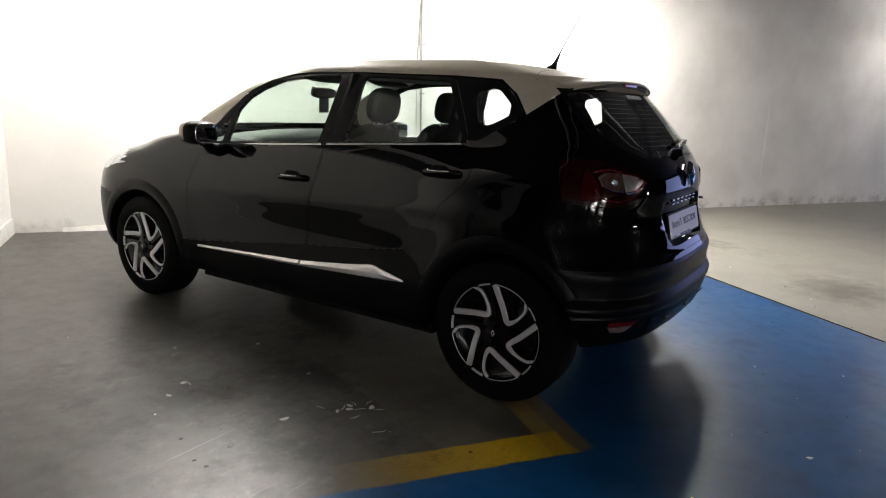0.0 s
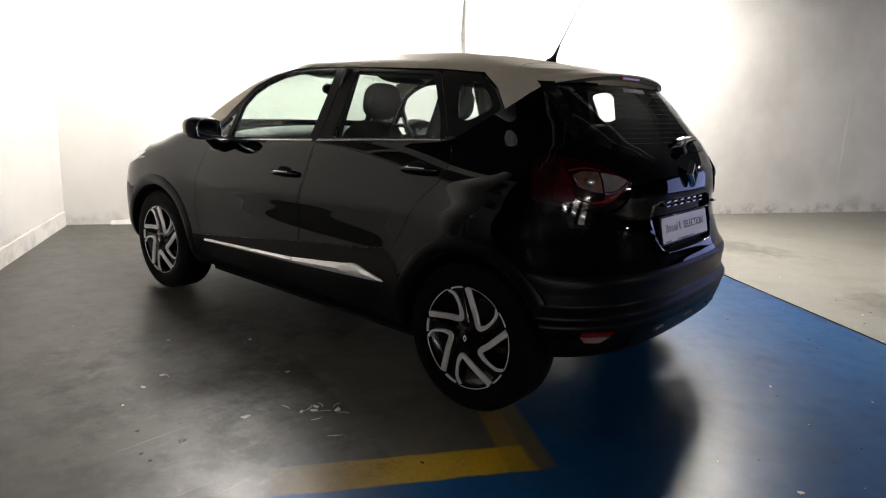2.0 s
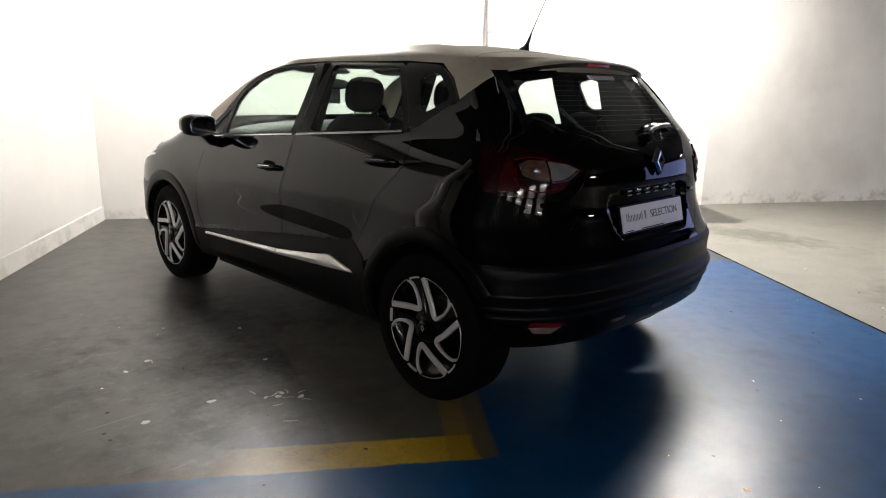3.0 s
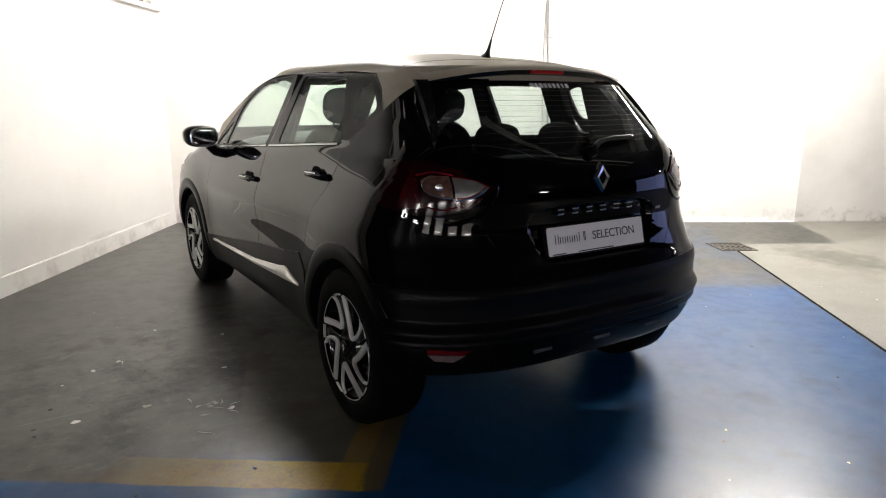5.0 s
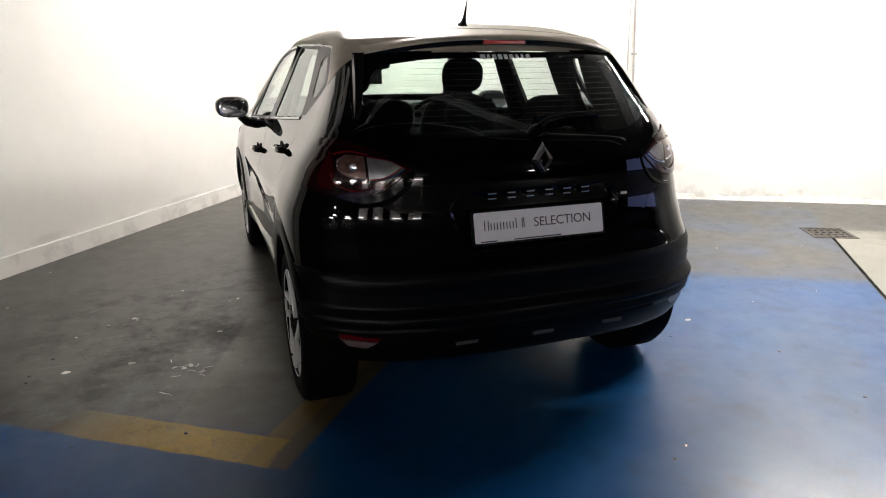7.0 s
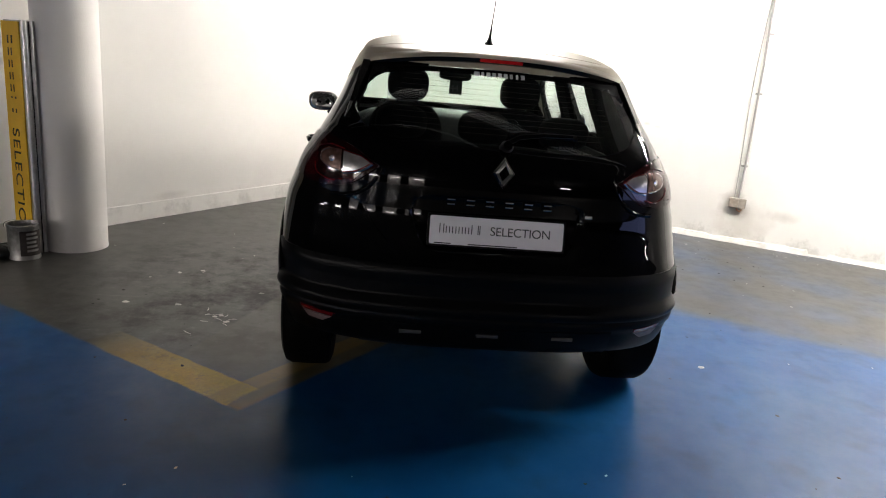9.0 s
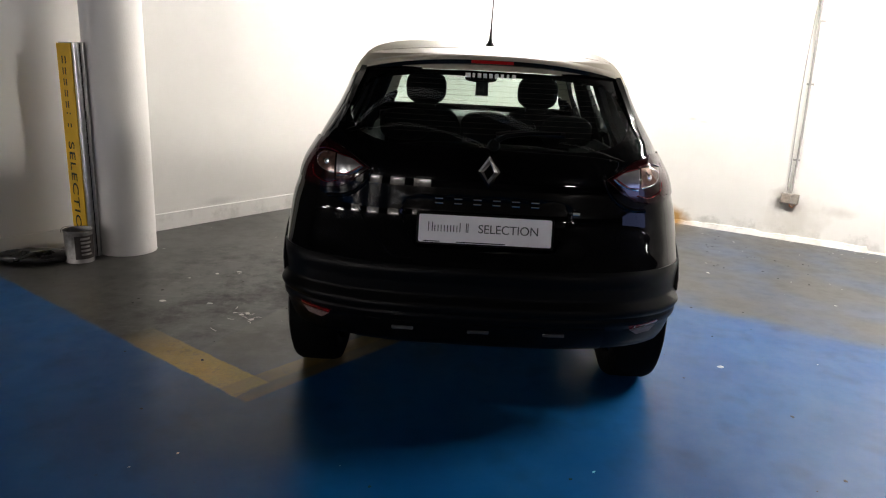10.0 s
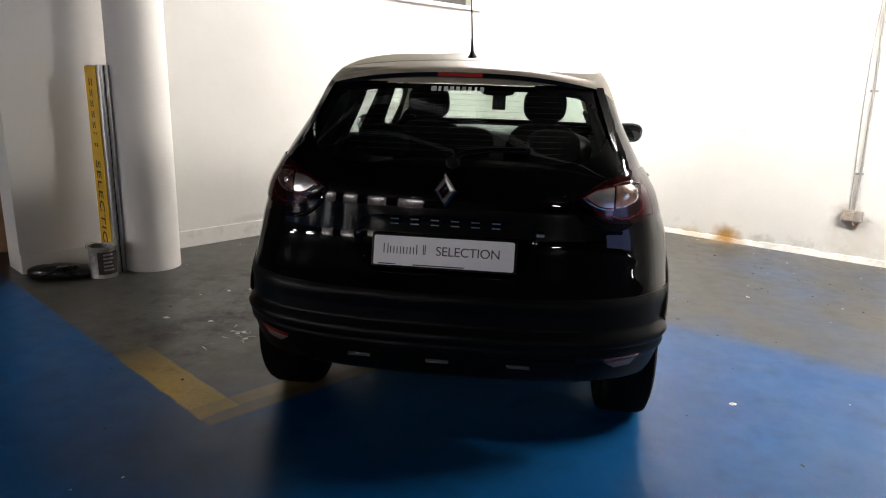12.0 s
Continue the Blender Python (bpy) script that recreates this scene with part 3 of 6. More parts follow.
# ceiling battens
def batten(p, glow, radius=0.014):
    m = Matrix.Translation(p) @ Matrix.Rotation(-ANGLE, 4, "Z")
    b = thing("ceiling_batten", "white fluorescent ceiling batten with two lit tubes", "lamp", "ceiling battens", at=m)
    part("housing", boxed(-0.78, 0.78, -0.06, 0.06, -0.06, 0.0, None, 0.006), LAMP_BODY, b, "", False)
    for y in (-radius - 0.026, radius + 0.026):
        part("tube", tube([(-0.73, y, -0.076 - radius), (0.73, y, -0.076 - radius)], radius, 10), glow, b, "lit fluorescent tube")
    for x in (-0.5, 0.5):
        part("rod", tube([(x, 0, -0.01), (x, 0, CEILING - p.z + 0.01)], 0.008, 8), LAMP_BODY, b, "thin hanging rod")
    for x in (-0.75, 0.75):
        part("end_cap", boxed(x - 0.02, x + 0.02, -0.06, 0.06, -0.115, -0.06, None, 0.004), LAMP_BODY, b, "", False)
    return b


for (s, off, power), glow in zip(BATTENS, TUBE_GLOW):
    p = CORNER + ALONG_A * s - TO_A * off
    batten(Vector((p.x, p.y, LAMP_HEIGHT)), glow)
for x, y in REAR_BATTENS:
    batten(Vector((x, y, 2.40)), TUBE_DIM, 0.05)
# unseen white panels behind the first four far lamps, added for pale tailgate reflections
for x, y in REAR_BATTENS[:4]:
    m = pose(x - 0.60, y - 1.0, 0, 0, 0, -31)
    tagged(part("reflection_panel", boxed(-1.25, 1.25, -0.15, 0.0, -0.1, CEILING + 0.1, m), COLUMN_WHITE, None, "", False), "unseen white panel added for its reflection in the tailgate", "wall", "", "structure")

# steel pipes slung under the ceiling across the bay
for lift, shift, radius in ((0.0, 0.0, 0.028), (0.02, -0.22, 0.014)):
    a, c = Vector((-2.0, -0.09 + shift, 2.74 + lift)), Vector((2.9, -1.36 + shift, 2.74 + lift))
    pipe = thing("ceiling_pipe", "white painted steel pipe slung under the ceiling", "pipe", "ceiling pipes")
    part("pipe", tube([a, c], radius, 12), PIPE_WHITE, pipe)
    for k in (0.1, 0.5, 0.9):
        q = a.lerp(c, k)
        part("hanger", tube([q, (q.x, q.y, CEILING + 0.01)], 0.005, 6), PIPE_WHITE, pipe, "thin hanging rod")

# broken mortar fillet along the foot of the long wall
bm = bmesh.new()
rows = []
for k in range(330):
    x = 0.4 + 6.4 * k / 329
    q = Vector((x * 3.1, 0.7, 0))
    h = 0.042 + 0.020 * noise.noise(q) + 0.012 * noise.noise(q * 4.7)
    d = 0.020 + 0.012 * noise.noise(q * 1.7 + Vector((9, 0, 0)))
    if noise.noise(q * 0.9 + Vector((0, 4, 0))) > 0.32:
        h, d = 0.012, 0.008
    rows.append([bm.verts.new(M_A @ Vector(v)) for v in ((x, -d - 0.010, -0.004), (x, -d, h * 0.6), (x, -d * 0.7, h), (x, 0.004, h + 0.004))])
for a, c in zip(rows, rows[1:]):
    for k in range(3):
        bm.faces.new((a[k], a[k + 1], c[k + 1], c[k]))
tagged(part("trim", bm, WALL_STAINED, None, "", True, 30), "broken off-white mortar fillet along the wall's foot", "trim", "", "structure")

from mathutils.bvhtree import BVHTree


# ---- car: nose along +y, rear axle at y = 0 ----
def table(rows):
    xs, ys = [r[0] for r in rows], [r[1] for r in rows]
    return lambda v: float(np.interp(v, xs, ys))


def smooth_table(rows):
    """Interpolates through key pairs with eased slopes (monotone cubic)."""
    x, y = np.array([r[0] for r in rows], float), np.array([r[1] for r in rows], float)
    h, d = np.diff(x), np.diff(y) / np.diff(x)
    s = np.zeros(len(x))
    s[0], s[-1] = d[0], d[-1]
    for i in range(1, len(x) - 1):
        s[i] = 0 if d[i - 1] * d[i] <= 0 else 3 * (h[i - 1] + h[i]) / ((2 * h[i] + h[i - 1]) / d[i - 1] + (h[i] + 2 * h[i - 1]) / d[i])

    def f(v):
        v = min(max(v, x[0]), x[-1])
        i = min(int(np.searchsorted(x, v, "right")) - 1, len(x) - 2)
        t = (v - x[i]) / h[i]
        return float(y[i] * (1 + 2 * t) * (1 - t) ** 2 + s[i] * h[i] * t * (1 - t) ** 2 + y[i + 1] * t * t * (3 - 2 * t) + s[i + 1] * h[i] * t * t * (t - 1))

    return f


HALF = smooth_table([(0.20, 0.72), (0.26, 0.775), (0.33, 0.81), (0.45, 0.832), (0.60, 0.838), (0.74, 0.836), (0.86, 0.824), (0.96, 0.800), (1.03, 0.780), (1.08, 0.760), (1.12, 0.738), (1.20, 0.699), (1.30, 0.651), (1.40, 0.604), (1.432, 0.5865), (1.455, 0.569)])
REAR = smooth_table([(0.20, -0.44), (0.30, -0.54), (0.35, -0.585), (0.45, -0.620), (0.54, -0.632), (0.62, -0.634), (0.67, -0.618), (0.70, -0.602), (0.76, -0.585), (0.86, -0.563), (0.95, -0.560), (1.02, -0.550), (1.06, -0.530), (1.09, -0.507), (1.12, -0.480), (1.20, -0.4075), (1.28, -0.335), (1.36, -0.2625), (1.42, -0.208), (1.455, -0.170)])
FRONT = smooth_table([(0.20, 3.30), (0.30, 3.40), (0.45, 3.46), (0.60, 3.47), (0.74, 3.44), (0.84, 3.38), (0.92, 3.22), (0.98, 2.98), (1.03, 2.80), (1.08, 2.52), (1.11, 2.40), (1.16, 2.33), (1.286, 2.13), (1.388, 1.92), (1.430, 1.775), (1.455, 1.655)])
REAR_ROUND = table([(0.20, 0.42), (0.6, 0.44), (0.9, 0.48), (1.1, 0.43), (1.455, 0.34)])
FRONT_ROUND = table([(0.20, 0.55), (0.8, 0.55), (0.95, 0.60), (1.10, 0.34), (1.16, 0.22), (1.455, 0.22)])
REAR_POW = table([(0.20, 2.9), (0.6, 2.8), (0.8, 2.5), (1.06, 2.6), (1.14, 3.2), (1.40, 3.3), (1.455, 2.8)])
ARCHES = ((0.0, 0.335), (2.606, 0.335))


def bell(v):
    return math.exp(-v * v)


def flank(y, z):
    """How far the flank swells out of, or dips into, the plain body."""
    out = 0.0
    for ay, az in ARCHES:
        r = math.hypot(y - ay, z - az)
        out += 0.018 * bell((r - 0.40) / 0.13) * (1 if z > 0.2 else 0)
    out -= 0.022 * bell((y - 1.25) / 0.75) * bell((z - 0.60) / 0.11)          # scooped lower doors
    out += 0.010 * bell((z - 0.80 - 0.03 * (1.3 - y)) / 0.05) * bell((y - 1.2) / 1.6)   # shoulder crease
    out += 0.013 * bell((y + 0.02) / 0.45) * bell((z - 0.88) / 0.20)          # rear haunch
    # the cabin steps in above the rear haunch
    k, m = min(1, max(0, (z - 0.96) / 0.16)), min(1, max(0, (0.9 - y) / 0.9))
    out -= 0.020 * k * k * (3 - 2 * k) * m * m * (3 - 2 * m) * min(1, max(0, (1.45 - z) / 0.2))
    return out


def plan(z, n_rear=26, n_side=84, n_front=18):
    """Half outline of the body seen from above at height z: from the middle of the tail to the middle of the nose."""
    w, yr, yf, cr, cf, p = HALF(z), REAR(z), FRONT(z), REAR_ROUND(z), FRONT_ROUND(z), REAR_POW(z)
    pts = []
    for k in range(n_rear):
        a = (math.pi / 2) * (k / n_rear)
        pts.append((w * math.sin(a) ** (2 / p), yr + cr * (1 - math.cos(a) ** (2 / p))))
    y0, y1 = yr + cr, yf - cf
    for k in range(n_side + 1):
        pts.append((w, y0 + (y1 - y0) * k / n_side))
    for k in range(1, n_front + 1):
        a = (math.pi / 2) * (1 - k / n_front)
        pts.append((w * max(math.sin(a), 0) ** (2 / 2.4), y1 + cf * max(math.cos(a), 0) ** (2 / 2.4)))
    return pts


def crown(z, x, y):
    """Tail and nose bow: the middle sits a little higher than the corners."""
    w = HALF(z)
    return z + (0.012 * (1 - (x / w) ** 2) if y < 0.2 and z > 0.5 else 0)


LEVELS = [0.25, 0.275] + list(np.arange(0.30, 0.44, 0.0165)) + list(np.arange(0.445, 0.69, 0.008)) + list(np.arange(0.70, 1.45, 0.0165)) + [1.455]
bm_body = bmesh.new()


def ring_of(pts):
    """A closed ring of vertices from a half outline of (x, y, z), mirrored."""
    right = [bm_body.verts.new(p) for p in pts]
    left = [bm_body.verts.new((-p[0], p[1], p[2])) for p in pts[1:-1]]
    return right + left[::-1]


rings = []
for z in LEVELS:
    half = []
    for x, y in plan(z):
        side = max(0.0, min(1.0, (x / HALF(z) - 0.75) / 0.25)) ** 2
        half.append((max(0.0, x + flank(y, z) * side * (1 if x > 0.02 else 0)), y, crown(z, x, y)))
    half[0] = (0.0, half[0][1], half[0][2])
    half[-1] = (0.0, half[-1][1], half[-1][2])
    rings.append(ring_of(half))
top = [v.co.copy() for v in rings[-1]]
ROOF_MID = 0.88
ROOF_RISE = smooth_table([(-0.2, 0.030), (0.0, 0.056), (0.3, 0.080), (0.5, 0.087), (0.9, 0.087), (1.3, 0.074), (1.655, 0.058)])


for f in (0.996, 0.988, 0.975, 0.958, 0.935, 0.905, 0.85, 0.78, 0.70, 0.61, 0.52, 0.42, 0.32, 0.22, 0.12):
    ring = []
    for c in top:
        v = min(1, max(0, (abs(c.y - ROOF_MID) / (1.655 - ROOF_MID if c.y > ROOF_MID else 1.04) - 0.60) / 0.40))
        v = v * v * (3 - 2 * v)
        rise = (1 - f ** (4.6 - 1.8 * v)) ** (0.44 + 0.56 * v)      # a round shoulder at the flanks, shallow at the front and rear
        y = ROOF_MID + (c.y - ROOF_MID) * f
        ring.append(bm_body.verts.new((c.x * f, y, c.z + ROOF_RISE(y) * rise)))
    rings.append(ring)
n_ring = len(rings[0])
for a, c in zip(rings, rings[1:]):
    for k in range(n_ring):
        j = (k + 1) % n_ring
        bm_body.faces.new((a[k], a[j], c[j], c[k]))
last = rings[-1]
mid = bm_body.verts.new((0, ROOF_MID, 1.4555 + ROOF_RISE(ROOF_MID)))
for k in range(n_ring):
    bm_body.faces.new((last[k], last[(k + 1) % n_ring], mid))
bmesh.ops.remove_doubles(bm_body, verts=bm_body.verts[:], dist=1e-5)


def inside(pts, u, v):
    hit = False
    for (a, c), (d, e) in zip(pts, pts[1:] + pts[:1]):
        if (c > v) != (e > v) and u < (d - a) * (v - c) / (e - c) + a:
            hit = not hit
    return hit


def slice_outline(pts, axes, where, closed=True):
    """Cuts the body's faces along an outline drawn in two of the axes; where picks the faces by their centre."""
    third = 3 - axes[0] - axes[1]
    segs = list(zip(pts, pts[1:] + pts[:1])) if closed else list(zip(pts, pts[1:]))
    for p, q in segs:
        if math.hypot(q[0] - p[0], q[1] - p[1]) < 1e-6:
            continue
        lo, hi = [min(p[i], q[i]) - 0.004 for i in (0, 1)], [max(p[i], q[i]) + 0.004 for i in (0, 1)]
        faces = []
        for f in bm_body.faces:
            us, vs = [v.co[axes[0]] for v in f.verts], [v.co[axes[1]] for v in f.verts]
            if max(us) >= lo[0] and min(us) <= hi[0] and max(vs) >= lo[1] and min(vs) <= hi[1] and where(f.calc_center_median()):
                faces.append(f)
        if not faces:
            continue
        co, no = [0, 0, 0], [0, 0, 0]
        co[axes[0]], co[axes[1]] = p
        no[axes[0]], no[axes[1]] = -(q[1] - p[1]), q[0] - p[0]
        geom = set(faces)
        for f in faces:
            geom.update(f.edges)
            geom.update(f.verts)
        bmesh.ops.bisect_plane(bm_body, geom=list(geom), dist=1e-4, plane_co=co, plane_no=Vector(no).normalized())


def rounded(pts, r, n=4):
    """An outline with its corners rounded by about r."""
    out = []
    for k, p in enumerate(pts):
        a, c = Vector(pts[k - 1]), Vector(pts[(k + 1) % len(pts)])
        p = Vector(p)
        d1, d2 = (a - p), (c - p)
        s = min(r, d1.length * 0.45, d2.length * 0.45)
        p1, p2 = p + d1.normalized() * s, p + d2.normalized() * s
        for i in range(n + 1):
            t = i / n
            out.append(tuple((1 - t) ** 2 * p1 + 2 * t * (1 - t) * p + t * t * p2))
    return out


# outlines in side view (y, z)
FRONT_PANE = rounded([(1.845, 1.052), (1.845, 1.235), (1.79, 1.305), (1.69, 1.362), (1.56, 1.408), (1.36, 1.436), (1.135, 1.444), (1.155, 1.092)], 0.02)
CORNER_PANE = rounded([(2.05, 1.040), (1.885, 1.050), (1.885, 1.195)], 0.015)
REAR_PANE = rounded([(0.985, 1.105), (0.978, 1.444), (0.455, 1.428), (0.29, 1.150)], 0.03)
QUARTER_PANE = rounded([(0.285, 1.375), (0.185, 1.400), (0.115, 1.345), (0.065, 1.292), (0.185, 1.225), (0.245, 1.240)], 0.03)
QUARTER_TRIM = rounded([(0.42, 1.443), (0.17, 1.428), (0.085, 1.365), (0.020, 1.285), (0.215, 1.155), (0.262, 1.158)], 0.03)
FRONT_DOOR = rounded([(2.06, 0.98), (2.085, 1.036), (1.90, 1.235), (1.80, 1.335), (1.66, 1.398), (1.50, 1.437), (1.07, 1.456), (1.095, 1.08), (1.115, 0.93), (1.19, 0.47), (2.075, 0.42), (2.15, 0.55), (2.165, 0.68), (2.11, 0.86)], 0.03)
REAR_DOOR = rounded([(1.06, 1.456), (0.42, 1.440), (0.245, 1.15), (0.19, 1.07), (0.20, 0.985), (0.32, 0.86), (0.385, 0.74), (0.47, 0.62), (0.53, 0.52), (1.18, 0.47), (1.105, 0.93), (1.085, 1.08)], 0.03)
CLADDING = [(0.30, 0.15), (0.42, 0.56), (0.52, 0.63), (0.70, 0.600), (1.15, 0.555), (1.60, 0.50), (2.08, 0.445), (2.20, 0.44), (2.30, 0.15)]
ROOF_LINE = [(3.6, 1.118), (2.40, 1.118), (2.12, 1.055), (2.09, 1.050), (1.905, 1.243), (1.805, 1.342), (1.665, 1.405), (1.505, 1.443), (1.376, 1.456), (1.07, 1.461), (0.42, 1.451), (0.17, 1.436), (0.075, 1.372), (0.008, 1.284), (-0.055, 1.330), (-0.105, 1.375), (-0.14, 1.408), (-0.75, 1.412)]
BUMPER_LINE = 0.668
ARCH_CUTS = [[(ay + 0.375 * math.cos(a), az + 0.375 * math.sin(a)) for a in np.linspace(0, 2 * math.pi, 33)[:-1]] for ay, az in ARCHES]


def flank_only(c):
    return abs(c.x) > 0.45


for outline in (FRONT_PANE, CORNER_PANE, REAR_PANE, QUARTER_PANE, QUARTER_TRIM, FRONT_DOOR, REAR_DOOR, *ARCH_CUTS):
    slice_outline(outline, (1, 2), flank_only)
slice_outline(CLADDING, (1, 2), lambda c: abs(c.x) > 0.6 and c.z < 0.7, False)
slice_outline(ROOF_LINE, (1, 2), lambda c: c.z > 1.1 and not (c.y < -0.1 and abs(c.x) < 0.3), False)

# outlines in view from behind (x, z)
REAR_WINDOW = rounded([(-0.40, 1.118), (0.40, 1.118), (0.53, 1.155), (0.585, 1.235), (0.548, 1.310), (0.490, 1.366), (0.30, 1.390), (-0.30, 1.390), (-0.490, 1.366), (-0.548, 1.310), (-0.585, 1.235), (-0.53, 1.155)], 0.04)
TAILGATE = rounded([(-0.36, 0.690), (0.36, 0.690), (0.47, 0.80), (0.535, 0.90), (0.600, 0.955), (0.606, 1.10), (0.622, 1.16), (0.60, 1.30), (0.535, 1.455), (-0.535, 1.455), (-0.60, 1.30), (-0.622, 1.16), (-0.606, 1.10), (-0.600, 0.955), (-0.535, 0.90), (-0.47, 0.80)], 0.03)
RECESS = rounded([(-0.285, 0.715), (0.285, 0.715), (0.345, 0.86), (0.335, 0.925), (0.26, 0.948), (-0.26, 0.948), (-0.335, 0.925), (-0.345, 0.86)], 0.04)
RECESS_IN = [(u * 0.955, 0.826 + (v - 0.826) * 0.90) for u, v in RECESS]
LAMP_OUT = [(0.462, 1.020), (0.53, 0.965), (0.585, 0.932), (0.66, 0.920), (0.735, 0.925), (0.80, 0.945), (0.80, 1.06), (0.735, 1.108), (0.66, 1.112), (0.57, 1.082), (0.50, 1.040)]
LAMP_CLEAR = [(0.487, 1.025), (0.506, 1.010), (0.535, 0.993), (0.600, 0.976), (0.600, 1.056), (0.53, 1.044)]
LAMP_AMBER = [(0.607, 0.985), (0.655, 0.990), (0.690, 1.010), (0.690, 1.045), (0.660, 1.062), (0.607, 1.060)]
REFLECTOR = [(0.60, 0.447), (0.735, 0.455), (0.73, 0.431), (0.61, 0.424)]
REFLECTOR_LOW = [(0.61, 0.423), (0.73, 0.430), (0.705, 0.402), (0.645, 0.397)]
LAMP_LOW = [(0.535, 0.990), (0.600, 0.973), (0.600, 0.938), (0.560, 0.952), (0.505, 1.008)]
SCREEN = rounded([(-0.655, 1.135), (0.655, 1.135), (0.53, 1.405), (0.49, 1.448), (-0.49, 1.448), (-0.53, 1.405)], 0.03)


def mirror(pts):
    return [(-u, v) for u, v in pts][::-1]


def tail_only(c):
    return c.y < 0.10


slice_outline(TAILGATE, (0, 2), lambda c: c.y < 0.05)
slice_outline(REAR_WINDOW, (0, 2), lambda c: c.y < 0.05 and c.z > 1.05)
slice_outline(RECESS, (0, 2), lambda c: c.y < -0.4)
slice_outline(RECESS_IN, (0, 2), lambda c: c.y < -0.4)
for out in (LAMP_OUT, LAMP_CLEAR, LAMP_AMBER, LAMP_LOW, REFLECTOR, REFLECTOR_LOW):
    for o in (out, mirror(out)):
        slice_outline(o, (0, 2), tail_only)
LAMP_END = [(-0.19, 1.13), (-0.27, 0.89)]
EDGE_LENS = rounded([(0.70, 0.945), (0.80, 0.950), (0.80, 1.085), (0.70, 1.085)], 0.02)
for o in (EDGE_LENS, mirror(EDGE_LENS)):
    slice_outline(o, (0, 2), tail_only)
slice_outline([(-0.315, 0.88), (-0.315, 1.13)], (1, 2), lambda c: abs(c.x) > 0.65, False)
slice_outline(LAMP_END, (1, 2), lambda c: abs(c.x) > 0.6, False)
slice_outline(SCREEN, (0, 2), lambda c: c.y > 1.25 and c.z > 1.1)
slice_outline([(-2, BUMPER_LINE), (2, BUMPER_LINE)], (0, 2), lambda c: c.y < -0.2 or c.y > 2.9, False)
slice_outline([(-0.245, 0.2), (-0.245, 0.7)], (1, 2), lambda c: abs(c.x) > 0.5 and c.z < 0.72, False)
HEAD = rounded([(0.40, 0.80), (0.55, 0.76), (0.82, 0.80), (0.84, 0.93), (0.70, 0.93)], 0.02)
for o in (HEAD, mirror(HEAD)):
    slice_outline(o, (0, 2), lambda c: c.y > 2.8)
HOOD = [(-0.69, 2.20), (-0.70, 2.75), (-0.62, 3.12), (-0.35, 3.30), (0.35, 3.30), (0.62, 3.12), (0.70, 2.75), (0.69, 2.20)]
slice_outline(HOOD, (0, 1), lambda c: c.y > 2.1 and c.z > 0.8, False)

# plate recess: pushed into the tailgate
for v in bm_body.verts:
    if v.co.y < -0.4 and inside(RECESS, v.co.x, v.co.z):
        k = 1.0 if inside([(u * 1.004, w) for u, w in RECESS_IN], v.co.x, v.co.z) else 0.0
        v.co.y += 0.026 * k
# ledges along the rear bumper: a proud rail over a hollow, and a lower lip
LEDGE = table([(0.30, 0.0), (0.43, 0.0), (0.445, 0.010), (0.468, 0.012), (0.476, 0.004), (0.488, 0.014), (0.502, 0.018), (0.510, 0.016), (0.548, -0.010), (0.600, -0.010), (0.650, 0.0), (0.70, 0.0)])
for v in bm_body.verts:
    if v.co.y < -0.12 and 0.43 < v.co.z < 0.668:
        fade = min(1, max(0, (-0.12 - v.co.y) / 0.12))
        outward = Vector((math.copysign(min(1, (abs(v.co.x) / 0.84) ** 3), v.co.x), -max(0.0, 1 - (abs(v.co.x) / 0.84) ** 3), 0))
        if outward.length > 1e-6:
            v.co += outward.normalized() * LEDGE(v.co.z) * fade
bmesh.ops.recalc_face_normals(bm_body, faces=bm_body.faces[:])
bm_body.normal_update()
bm_body.faces.ensure_lookup_table()
BODY = BVHTree.FromBMesh(bm_body)
NORMAL = {v: v.normal.copy() for v in bm_body.verts}
TAKEN = set()

car = thing("car", "gloss black compact crossover car with an ivory roof", "car")


